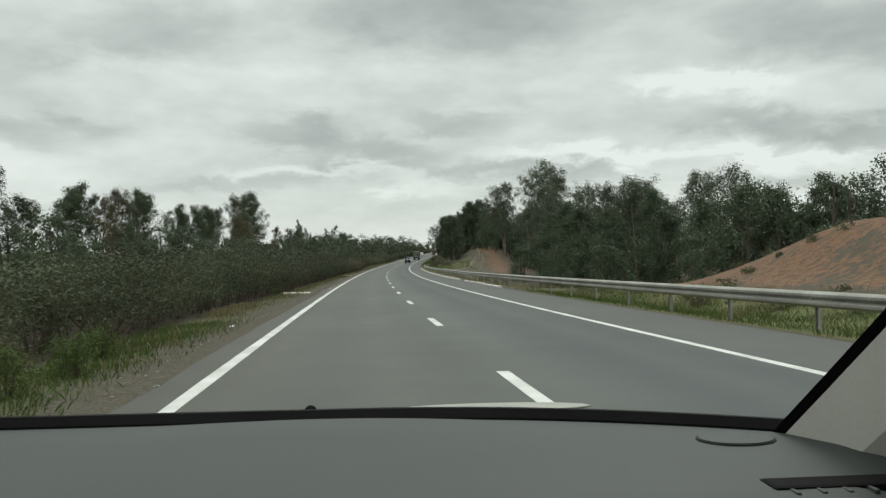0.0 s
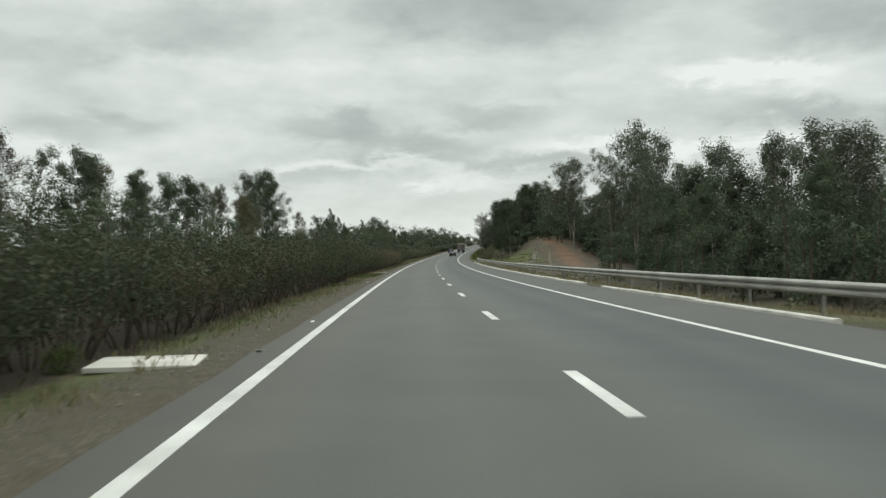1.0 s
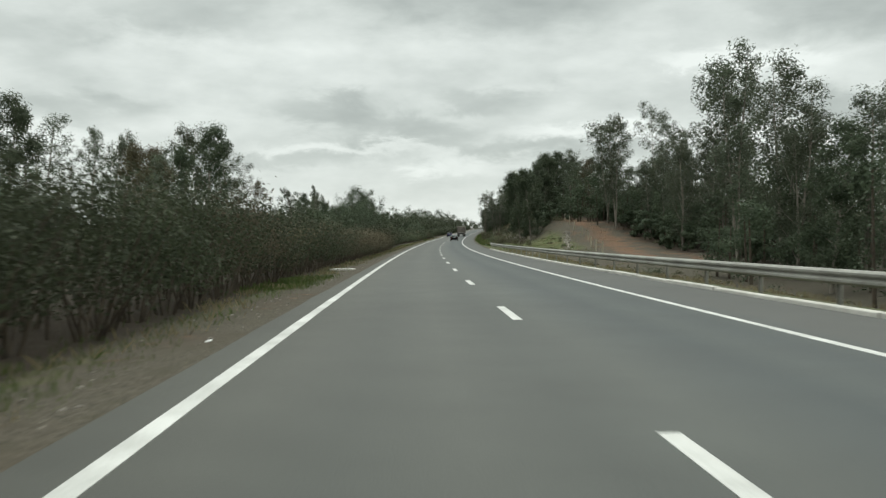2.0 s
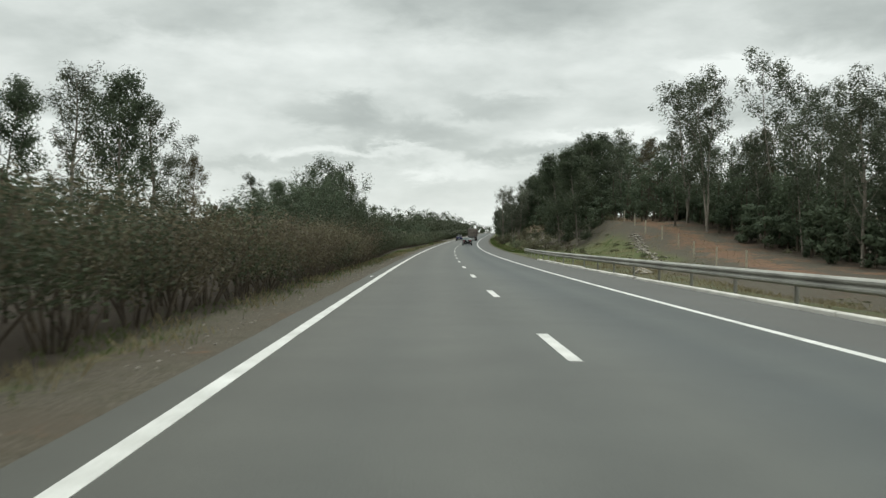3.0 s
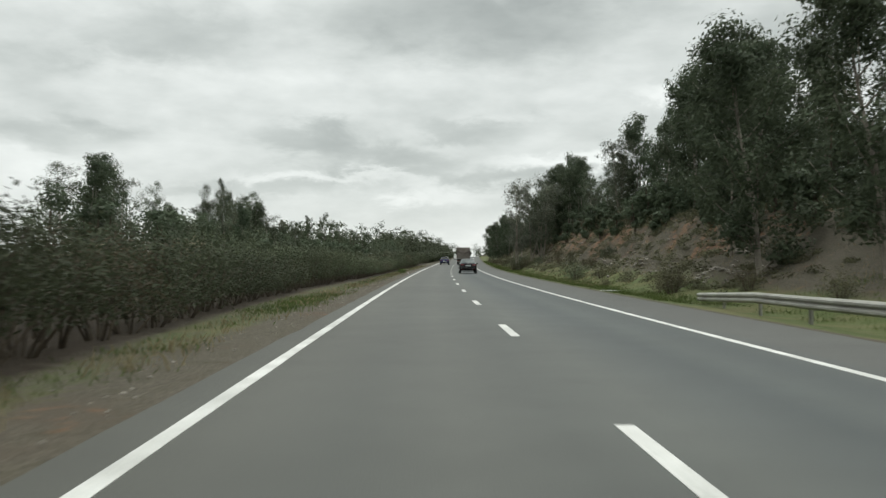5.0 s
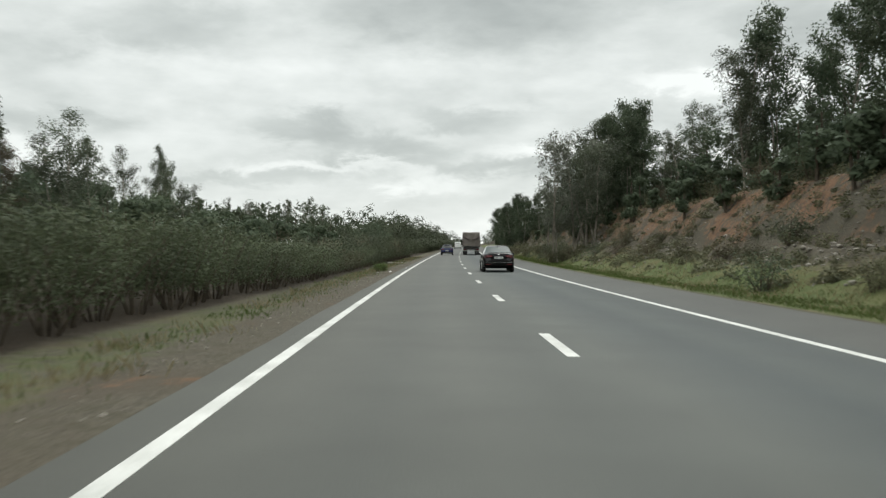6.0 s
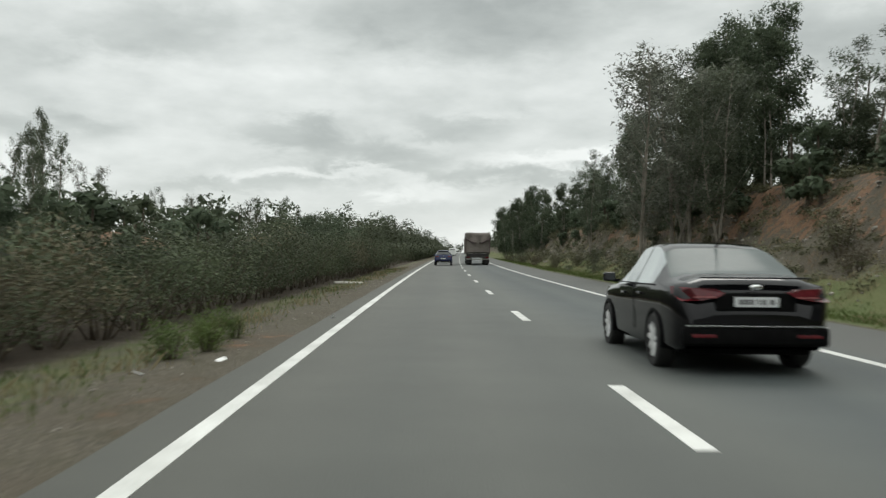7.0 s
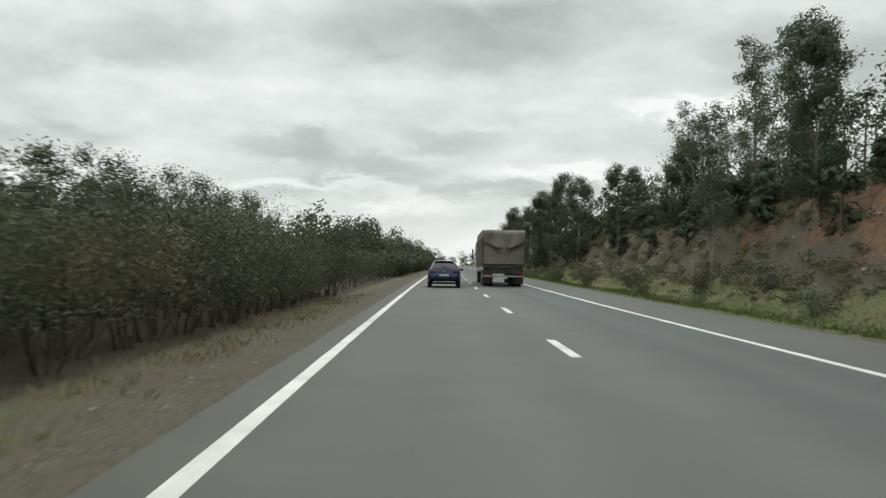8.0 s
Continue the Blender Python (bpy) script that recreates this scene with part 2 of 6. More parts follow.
def ground_material():
    """Dry earth, red subsoil and grass, mixed by where each grows."""
    m = bpy.data.materials.new("ground_cover")
    m.use_nodes = True
    n, l = m.node_tree.nodes, m.node_tree.links
    p = n["Principled BSDF"]
    geo = n.new("ShaderNodeNewGeometry")
    red, green, shade_att = (n.new("ShaderNodeAttribute") for _ in range(3))
    red.attribute_name, green.attribute_name, shade_att.attribute_name = "red_soil", "grass_cover", "litter_shade"
    tex = []
    for sc, de in ((0.35, 5), (2.6, 5), (22.0, 4)):
        k = n.new("ShaderNodeTexNoise")
        k.inputs["Scale"].default_value, k.inputs["Detail"].default_value, k.inputs["Roughness"].default_value = sc, de, 0.6
        l.new(geo.outputs["Position"], k.inputs["Vector"])
        tex.append(k.outputs["Fac"])

    def two(a, b, fac):
        k = n.new("ShaderNodeMix")
        k.data_type = "RGBA"
        for key, v in (("A", a), ("B", b)):
            if isinstance(v, tuple):
                k.inputs[key].default_value = (*v, 1)
            else:
                l.new(v, k.inputs[key])
        l.new(fac, k.inputs["Factor"])
        return k.outputs["Result"]

    def rangeof(v, lo, hi):
        k = n.new("ShaderNodeMapRange")
        k.inputs["From Min"].default_value, k.inputs["From Max"].default_value = lo, hi
        l.new(v, k.inputs["Value"])
        return k.outputs[0]

    def summed(a, b, w):
        k = n.new("ShaderNodeMath")
        k.operation = "MULTIPLY_ADD"
        l.new(a, k.inputs[0])
        k.inputs[1].default_value = w
        l.new(b, k.inputs[2])
        return k.outputs[0]

    earth = two((0.036, 0.032, 0.024), (0.130, 0.114, 0.086), rangeof(tex[2], 0.34, 0.66))
    earth = two(earth, (0.072, 0.066, 0.043), rangeof(tex[1], 0.45, 0.75))
    earth = two(earth, (0.076, 0.062, 0.045), rangeof(tex[0], 0.50, 0.70))
    rust = two((0.090, 0.055, 0.036), (0.210, 0.115, 0.066), rangeof(tex[1], 0.35, 0.65))
    rust = two(rust, (0.27, 0.22, 0.16), rangeof(tex[2], 0.56, 0.72))
    lawn = two((0.046, 0.064, 0.021), (0.114, 0.136, 0.050), rangeof(tex[2], 0.3, 0.7))
    lawn = two(lawn, (0.126, 0.114, 0.054), rangeof(tex[0], 0.44, 0.68))
    soil = two(earth, rust, rangeof(summed(red.outputs["Fac"], summed(tex[0], tex[1], 1.4), 0.75), 1.43, 1.62))
    last = two(soil, lawn, rangeof(summed(green.outputs["Fac"], tex[1], 0.75), 0.72, 1.05))
    # near-black brown: litter with the shade under hedge and woods painted in
    shade_brown = two((0.016, 0.013, 0.009), (0.060, 0.045, 0.030), rangeof(tex[2], 0.35, 0.68))
    last = two(last, shade_brown, rangeof(summed(shade_att.outputs["Fac"], tex[1], 0.5), 0.55, 0.95))
    l.new(last, p.inputs["Base Color"])
    p.inputs["Roughness"].default_value = 0.95
    p.inputs["Specular IOR Level"].default_value = 0.2
    bp = n.new("ShaderNodeBump")
    bp.inputs["Strength"].default_value, bp.inputs["Distance"].default_value = 1.0, 0.05
    l.new(summed(tex[2], tex[1], 0.6), bp.inputs["Height"]), l.new(bp.outputs[0], p.inputs["Normal"])
    return m


ASPHALT, GROUND = asphalt_material(), ground_material()
PAINT = material("road_paint", (0.40, 0.40, 0.375), (0.64, 0.64, 0.61), 1.2, 30, 0.7, 0.002)
KERB = material("concrete", (0.38, 0.365, 0.33), (0.62, 0.60, 0.55), 1.3, 25, 0.9, 0.004)
STEEL = material("galvanised_steel", (0.20, 0.195, 0.17), (0.36, 0.355, 0.32), 0.8, 14, 0.55, 0.002, metal=0.35)
STONE = material("rubble_stone", (0.14, 0.125, 0.10), (0.36, 0.33, 0.285), 2.5, 20, 0.9, 0.01, vary=0.25)
LITTER = material("pale_litter", (0.6, 0.6, 0.58), (0.8, 0.8, 0.78), 5, 40, 0.6)
WOODPOST = material("pale_post", (0.30, 0.27, 0.20), (0.48, 0.44, 0.34), 3, 30, 0.9, 0.003)
BARK = material("eucalyptus_bark", (0.10, 0.085, 0.068), (0.30, 0.27, 0.225), 1.6, 18, 0.9, 0.01)
STEM = material("hedge_stem", (0.04, 0.03, 0.021), (0.10, 0.08, 0.055), 4, 30, 0.9, 0.004)
LEAF_TREE = leaf_material("eucalyptus_leaf", (0.046, 0.058, 0.038), (0.140, 0.160, 0.108), 0.22)
LEAF_DARK = leaf_material("dark_tree_leaf", (0.040, 0.056, 0.034), (0.112, 0.136, 0.084), 0.2)
LEAF_PALE = leaf_material("pale_tree_leaf", (0.075, 0.082, 0.060), (0.20, 0.205, 0.165), 0.18)
LEAF_RUST = leaf_material("brown_tree_leaf", (0.058, 0.048, 0.030), (0.130, 0.115, 0.070), 0.2)
LEAF_HEDGE = leaf_material("hedge_leaf", (0.029, 0.036, 0.021), (0.075, 0.088, 0.049), 0.25)
LEAF_FRESH = leaf_material("fresh_hedge_leaf", (0.042, 0.054, 0.031), (0.116, 0.134, 0.075), 0.2)
LEAF_HEDGE_DRY = leaf_material("hedge_leaf_dry", (0.064, 0.055, 0.036), (0.150, 0.130, 0.083), 0.2)
LEAF_SHRUB = leaf_material("shrub_leaf", (0.055, 0.058, 0.034), (0.155, 0.150, 0.088), 0.25)
GRASS = leaf_material("grass_blade", (0.042, 0.068, 0.018), (0.118, 0.152, 0.046), 0.15)
STRAW = leaf_material("dry_grass_blade", (0.14, 0.12, 0.06), (0.34, 0.30, 0.18), 0.15)


# ---------------------------------------------------------------- building helpers
def mesh_from(name, verts, faces, mats, smooth=False, slots=None):
    me = bpy.data.meshes.new(name)
    me.from_pydata(verts, [], faces)
    for m in (mats if isinstance(mats, (list, tuple)) else [mats]):
        me.materials.append(m)
    if smooth:
        me.polygons.foreach_set("use_smooth", [True] * len(me.polygons))
    if slots is not None:
        me.polygons.foreach_set("material_index", slots)
    me.update()
    return me


def part(name, bm, mat, parent, label="", smooth=False):
    """Links a bmesh, or a mesh, as one object under a thing or a part."""
    if isinstance(bm, bpy.types.Mesh):
        me = bm
    else:
        me = bpy.data.meshes.new(name)
        bm.to_mesh(me)
        bm.free()
        me.materials.append(mat)
        if smooth:
            me.polygons.foreach_set("use_smooth", [True] * len(me.polygons))
    ob = new(name, me)
    ob.parent = parent
    return tagged(ob, label)


def thing(name, m, label, category, group="", kind=""):
    ob = new(name)
    ob.matrix_basis = m
    ob.empty_display_size = 0.3
    return tagged(ob, label, category, group, kind)


def box_bm(size, centre=(0, 0, 0), bevel=0.0, bm=None, turn=None):
    bm2 = bmesh.new()
    bmesh.ops.create_cube(bm2, size=1)
    bmesh.ops.scale(bm2, vec=size, verts=bm2.verts)
    if bevel:
        bmesh.ops.bevel(bm2, geom=bm2.edges[:], offset=bevel, segments=2, affect="EDGES", profile=0.6)
    if turn:
        bmesh.ops.transform(bm2, matrix=turn, verts=bm2.verts)
    bmesh.ops.translate(bm2, vec=centre, verts=bm2.verts)
    if bm is None:
        return bm2
    tmp = bpy.data.meshes.new("tmp")
    bm2.to_mesh(tmp)
    bm2.free()
    bm.from_mesh(tmp)
    bpy.data.meshes.remove(tmp)
    return bm


def tube(points, radii, sides=6):
    """Vertices and faces of a tapering tube along points."""
    verts, faces = [], []
    for i, (p, r) in enumerate(zip(points, radii)):
        a = Vector(points[min(i + 1, len(points) - 1)]) - Vector(points[max(i - 1, 0)])
        q = a.to_track_quat("Z", "Y")
        for k in range(sides):
            w = 2 * math.pi * k / sides
            verts.append(Vector(p) + q @ Vector((math.cos(w) * r, math.sin(w) * r, 0)))
    for i in range(len(points) - 1):
        for k in range(sides):
            faces.append((i * sides + k, i * sides + (k + 1) % sides, (i + 1) * sides + (k + 1) % sides, (i + 1) * sides + k))
    faces.append(tuple(range((len(points) - 1) * sides, len(points) * sides)))
    return verts, faces


def ball(rng, n, shape, power=0.45):
    """Offsets scattered through a ball of foliage, denser towards its skin, and the way out at each."""
    o = rng.normal(size=(n, 3))
    o /= np.linalg.norm(o, axis=1)[:, None] + 1e-9
    return np.concatenate([o * (rng.random(n) ** power)[:, None] * np.asarray(shape), o], 1)


def leaves(name, centres, length, width, mat, rng, droop=0.3, loose=0.55):
    """Small pointed blades at the centres, their faces turned outwards and up, as leaves grow, and hanging a little."""
    c = np.asarray(centres)[:, :3]
    n = len(c)
    face = np.asarray(centres)[:, 3:] + rng.normal(size=(n, 3)) * loose + np.array([0, 0, 0.45])
    face /= np.linalg.norm(face, axis=1)[:, None] + 1e-9
    ax = rng.normal(size=(n, 3))
    ax[:, 2] = ax[:, 2] * 0.7 - droop
    side = np.cross(face, ax)
    side /= np.linalg.norm(side, axis=1)[:, None] + 1e-9
    ax = np.cross(side, face)
    ln = length * rng.uniform(0.6, 1.35, n)[:, None]
    wd = width * rng.uniform(0.6, 1.35, n)[:, None]
    v = np.empty((n, 4, 3))
    v[:, 0], v[:, 2] = c - ax * ln * 0.5, c + ax * ln * 0.5
    v[:, 1], v[:, 3] = c - side * wd * 0.5, c + side * wd * 0.5
    # soft shading: each blade takes its clump's roundness
    soft = np.asarray(centres)[:, 3:] * 0.8 + face * 0.35 + np.array([0, 0, 0.15])
    soft /= np.linalg.norm(soft, axis=1)[:, None] + 1e-9
    me = bpy.data.meshes.new(name)
    me.vertices.add(n * 4), me.loops.add(n * 4), me.polygons.add(n)
    me.vertices.foreach_set("co", v.ravel())
    me.loops.foreach_set("vertex_index", np.arange(n * 4))
    me.polygons.foreach_set("loop_start", np.arange(n) * 4)
    me.polygons.foreach_set("use_smooth", np.ones(n, dtype=bool))
    me.materials.append(mat)
    me.update(calc_edges=True)
    me.normals_split_custom_set_from_vertices(np.repeat(soft, 4, axis=0).tolist())
    return me


# ---------------------------------------------------------------- ground and road
def table(s, rows):
    return float(np.interp(s, [r[0] for r in rows], [r[1] for r in rows]))


def step(a, b, v):
    u = min(1.0, max(0.0, (v - a) / (b - a)))
    return u * u * (3 - 2 * u)


EDGE_L = -3.92
BANK = [(-400, 0.3), (0, 0.6), (12, 1.8), (22, 3.4), (36, 3.0), (46, 0.6), (56, -1.6), (75, -2.2), (120, -2.0), (140, -1.3), (152, -0.5), (168, -0.1), (182, 0.7), (195, 2.1), (208, 3.6),
        (230, 4.4), (250, 4.9), (285, 4.9), (310, 5.3), (335, 5.0), (360, 4.4), (420, 4.0), (520, 3.0), (900, 3.0)]
BANK_FOOT = [(-400, 10), (0, 9), (40, 9.5), (55, 7.6), (170, 7.6), (200, 9.5), (225, 9.6), (250, 9.4), (300, 9.2), (340, 9.6), (400, 9.0), (600, 9.0)]
BANK_TOP = [(-400, 22), (0, 20), (20, 19), (45, 18), (60, 13), (135, 14), (155, 20), (190, 21), (205, 20), (235, 17), (250, 17.2), (300, 16.8), (340, 16.5), (400, 14), (600, 14)]


def edge_r(s):
    """Right edge of the paved shoulder."""
    return table(s, [(-60, 5.95), (50, 6.0), (170, 5.78), (215, 6.0), (320, 6.05), (600, 6.1)])


def soil_height(s, d):
    """Height of the ground above the carriageway's surface."""
    bumps = noise.noise(Vector((s * 0.16, d * 0.16, 0.3))) * 0.5 + noise.noise(Vector((s * 0.5, d * 0.5, 4.3))) * 0.22
    e = edge_r(s)
    if EDGE_L < d < e:
        return -0.10
    if d <= EDGE_L:
        away = EDGE_L - d
        h = -0.03 - 0.10 * step(0.3, 2.5, away) + 0.05 * bumps * step(0.2, 1.5, away)
        h += 0.25 * bumps * step(6, 14, away) + 1.2 * step(10, 28, away)
        # red earth heap behind the hedge
        h += 1.9 * math.exp(-((s - 322) / 7) ** 2 - ((d + 26) / 5) ** 2)
        return h
    away = d - e
    foot, top, high = table(s, BANK_FOOT), table(s, BANK_TOP), table(s, BANK)
    h = -0.04 - 0.16 * step(0.2, 2.5, away)
    if high < 0:
        h = -0.04 + high * step(foot - 0.6, top, d)
    else:
        u = min(1.0, max(0.0, (d - foot) / (top - foot)))
        # a raw cut: gentle foot, steeper head
        h += (high + 0.16) * (0.55 * u + 0.45 * step(0.45, 0.95, u))
        h += bumps * 0.9 * math.sin(math.pi * u) * step(208, 226, s)
        ridge = abs(noise.noise(Vector((s * 0.22, d * 0.55, 8.0)))) - 0.2
        h -= 1.3 * ridge * math.sin(math.pi * u) * step(208, 226, s)
        h += 0.30 * noise.noise(Vector((s * 1.1, d * 1.3, 2.0))) * math.sin(math.pi * u) * step(208, 226, s)
    h += 0.05 * bumps * step(0.2, 2.0, away) + 0.35 * bumps * step(top, top + 8, d)
    h += 0.02 * max(0.0, min(d, 200) - top)
    return h


def hedge_front(s):
    """Across, of the foot of the hedge's overhang."""
    return table(s, [(0, -6.5), (30, -6.2), (54, -5.7), (108, -5.6), (140, -5.2), (158, -5.2), (185, -5.9), (205, -6.9), (226, -7.3), (240, -7.0), (256, -6.5), (292, -6.35), (312, -5.9), (700, -5.9)])


def red_soil(s, d):
    if d > 6:
        foot, top = table(s, BANK_FOOT), table(s, BANK_TOP)
        u = (d - foot) / (top - foot)
        mound = step(8, 16, s) * (1 - step(44, 50, s)) * step(0.20, 0.50, u) * 0.60
        track = step(135, 165, s) * (1 - step(236, 246, s)) * max(math.exp(-((d - 22.2 + 0.06 * max(0.0, 192 - s)) / 2.0) ** 2) * 0.62, 0.34 * step(17, 22, d))
        cut = step(212, 226, s) * (1 - step(395, 430, s)) * step(0.50, 0.70, u) * (1 - step(1.1, 1.35, u)) * table(s, [(212, 0.26), (254, 0.28), (264, 0.50), (282, 0.46), (290, 0.52), (302, 0.46), (312, 0.36), (322, 0.50), (338, 0.50), (348, 0.3), (400, 0.3)])
        return max(mound, track, cut)
    return math.exp(-((s - 322) / 10) ** 2 - ((d + 25) / 6) ** 2) if d < -15 else 0.0


def grass_cover(s, d):
    if d > 6:
        foot = table(s, BANK_FOOT)
        away = d - edge_r(s)
        verge = step(0.25, 0.7, away) * (1 - step(foot + 0.8, foot + 4.0, d))
        near_rail = 1.0 if s < 45 else 0.55 if s < 165 else 1.0
        lawn = step(168, 178, s) * (1 - step(200, 214, s)) * step(9, 11, d) * (1 - step(16, 19.5, d)) * 0.8
        far = 0.45 * step(60, 90, d)
        return max(verge * near_rail * 0.95, lawn, far)
    away = EDGE_L - d
    patch = (0.5 + 0.5 * noise.noise(Vector((s * 0.11, 3.3, 0.7)))) * (1 - 0.3 * step(195, 210, s))
    heap = math.exp(-((s - 322) / 10) ** 2 - ((d + 26) / 6) ** 2)
    under = step(-0.1, 0.6, hedge_front(s) - d)
    return max(step(0.5, 1.8, away) * (0.26 + 0.60 * patch) * (1 - under), 0.6 * step(14, 30, away)) * (1 - heap)


def litter_shade(s, d):
    """Leaf litter under the hedge and the woods, coloured dark to include their shade."""
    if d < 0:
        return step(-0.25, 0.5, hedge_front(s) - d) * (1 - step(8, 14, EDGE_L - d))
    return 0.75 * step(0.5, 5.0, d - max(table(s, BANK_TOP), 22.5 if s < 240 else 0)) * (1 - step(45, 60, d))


def spaced(stops):
    out = []
    for a, b, n in stops:
        out += list(np.linspace(a, b, n, endpoint=False))
    return out + [stops[-1][1]]


def build_ground():
    ss = spaced([(-900, -60, 10), (-60, -8, 18), (-8, 400, 272), (400, 620, 44), (620, 2600, 22)])
    ds = spaced([(-2200, -120, 9), (-120, -30, 15), (-30, -9, 18), (-9, -4.2, 16), (-4.2, -3.7, 2), (-3.7, 5.6, 3), (5.6, 12, 26), (12, 28, 34), (28, 70, 14), (70, 1900, 10)])
    verts, red, green, brown = [], [], [], []
    for s in ss:
        for d in ds:
            verts.append(place(s, d, soil_height(s, d)))
            red.append(red_soil(s, d)), green.append(grass_cover(s, d)), brown.append(litter_shade(s, d))
    w = len(ds)
    faces = [(i * w + j, i * w + j + 1, (i + 1) * w + j + 1, (i + 1) * w + j) for i in range(len(ss) - 1) for j in range(w - 1)]
    me = mesh_from("ground", verts, faces, GROUND, smooth=True)
    for key, vals in (("red_soil", red), ("grass_cover", green), ("litter_shade", brown)):
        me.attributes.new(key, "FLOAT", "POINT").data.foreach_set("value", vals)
    return tagged(new("ground", me), "dry earth and grass verges with red cut slopes", "ground", kind="structure")


def build_road():
    ss = spaced([(-300, -20, 20), (-20, 420, 220), (420, 900, 80)])
    cols = ["edge", EDGE_L, -3.4, -1.7, 0.0, 1.7, 3.5, 4.6, 1.0]
    verts, across = [], []
    for s in ss:
        e = edge_r(s) + 0.05 * noise.noise(Vector((s * 0.9, 0, 0)))
        el = EDGE_L + 0.06 * noise.noise(Vector((s * 0.8, 5, 0)))
        for d, h in ((el, -0.12), (el, 0.0), (-3.4, 0), (-1.7, 0), (0, 0), (1.7, 0), (3.5, 0), (4.6, 0), (e, 0.0), (e, -0.12)):
            verts.append(place(s, d, h))
            across.append((d + 3.95) / 10.1)
    w = 10
    faces = [(i * w + j, i * w + j + 1, (i + 1) * w + j + 1, (i + 1) * w + j) for i in range(len(ss) - 1) for j in range(w - 1)]
    me = mesh_from("road", verts, faces, ASPHALT)
    me.attributes.new("across", "FLOAT", "POINT").data.foreach_set("value", across)
    return tagged(new("road", me), "grey worn asphalt dual carriageway with white lines", "road", kind="structure")


def band(name, s0, s1, d0, d1, h, parent, n, ragged=0.0):
    """A thin strip of road paint with a little thickness."""
    verts = []
    for i in range(n + 1):
        s = s0 + (s1 - s0) * i / n
        j = ragged * noise.noise(Vector((s * 1.7, d0, 0)))
        for d, hh in ((d0 + j, 0.0), (d0 + j, h), (d1 - j, h), (d1 - j, 0.0)):
            verts.append(place(s, d, hh))
    faces = [(i * 4 + k, i * 4 + k + 1, i * 4 + k + 5, i * 4 + k + 4) for i in range(n) for k in range(3)]
    faces += [(0, 1, 2, 3), tuple(n * 4 + k for k in (3, 2, 1, 0))]
    return part(name, mesh_from(name, verts, faces, PAINT), PAINT, parent)


ground = build_ground()
road = build_road()
tagged(band("edge_line", -200, 700, -3.495, -3.335, 0.005, road, 450, 0.012), "white solid edge line beside the verge")
tagged(band("edge_line", -200, 700, 3.45, 3.61, 0.005, road, 450, 0.012), "white solid edge line beside the shoulder")
for k in range(-3, 56):
    band("lane_dash", k * 11 - 1.4, k * 11 + 1.4, -0.078, 0.078, 0.005, road, 3)


# ---------------------------------------------------------------- kerb and guard rail
def rail_line(s):
    """Across and height of the rail's top edge: it swings out and dips at its end."""
    d = table(s, [(-60, 6.95), (50, 6.9), (172, 6.55), (188, 6.75), (202, 7.4), (213, 8.3)])
    h = table(s, [(-60, 0.72), (50, 0.72), (150, 0.68), (195, 0.60), (206, 0.48), (213, 0.22)])
    return d, h


def build_kerb():
    kerb = thing("kerb", Matrix.Identity(4), "pale concrete kerb along the edge of the shoulder", "kerb", kind="structure")
    rng = random.Random(4)
    s = 51.5
    while s < 169.5:
        ln = 3.9
        if not 70.0 < s < 71.2:
            off, drop = rng.uniform(-0.025, 0.025), rng.uniform(-0.015, 0.015)
            verts, n = [], 4
            for i in range(n + 1):
                q = s + ln * i / n
                e = edge_r(q) + off
                for d, h in ((e + 0.02, -0.05), (e + 0.03, 0.065 + drop), (e + 0.05, 0.085 + drop), (e + 0.19, 0.09 + drop), (e + 0.21, 0.07 + drop), (e + 0.22, -0.35)):
                    verts.append(place(q, d, h))
            faces = [(i * 6 + k, i * 6 + k + 1, i * 6 + k + 7, i * 6 + k + 6) for i in range(n) for k in range(5)]
            faces += [tuple(range(6)), tuple(n * 6 + k for k in reversed(range(6)))]
            part("kerb_stone", mesh_from("kerb_stone", verts, faces, KERB), KERB, kerb)
        s += ln + 0.015 + (0.25 if rng.random() < 0.1 else 0)
    return kerb


def build_rail():
    rail = thing("guard_rail", Matrix.Identity(4), "weathered galvanised steel guard rail on posts", "guard rail")
    wave = [(0.035, 0.0), (0.0, -0.02), (-0.045, -0.055), (-0.045, -0.10), (0.0, -0.135), (0.03, -0.155), (0.0, -0.175), (-0.045, -0.21), (-0.045, -0.255), (0.0, -0.29), (0.035, -0.31)]
    s, k = -44.0, 0
    while s < 212.9:
        s1 = min(s + 4.0, 213.0)
        verts, n, m = [], 4, len(wave)
        for i in range(n + 1):
            q = s + (s1 + 0.12 - s) * i / n
            d, h = rail_line(min(q, 213))
            for a, z in wave:
                verts.append(place(q, d + a + (0.004 if k % 2 else 0), h + z))
            for a, z in reversed(wave):
                verts.append(place(q, d + a + 0.006 + (0.004 if k % 2 else 0), h + z))
        faces = [(i * 2 * m + j, i * 2 * m + (j + 1) % (2 * m), (i + 1) * 2 * m + (j + 1) % (2 * m), (i + 1) * 2 * m + j) for i in range(n) for j in range(2 * m)]
        part("beam", mesh_from("beam", verts, faces, STEEL), STEEL, rail)
        s, k = s1, k + 1
    post = mesh_from("post", *(lambda b: ([v.co.copy() for v in b.verts], [tuple(v.index for v in f.verts) for f in b.faces]))(post_shape()), STEEL)
    s = -42.0
    while s < 211:
        d, h = rail_line(s)
        p = new("post", post)
        p.parent = rail
        p.matrix_basis = at(s, d + 0.13, h - 0.72)
        s += 4.0
    return rail


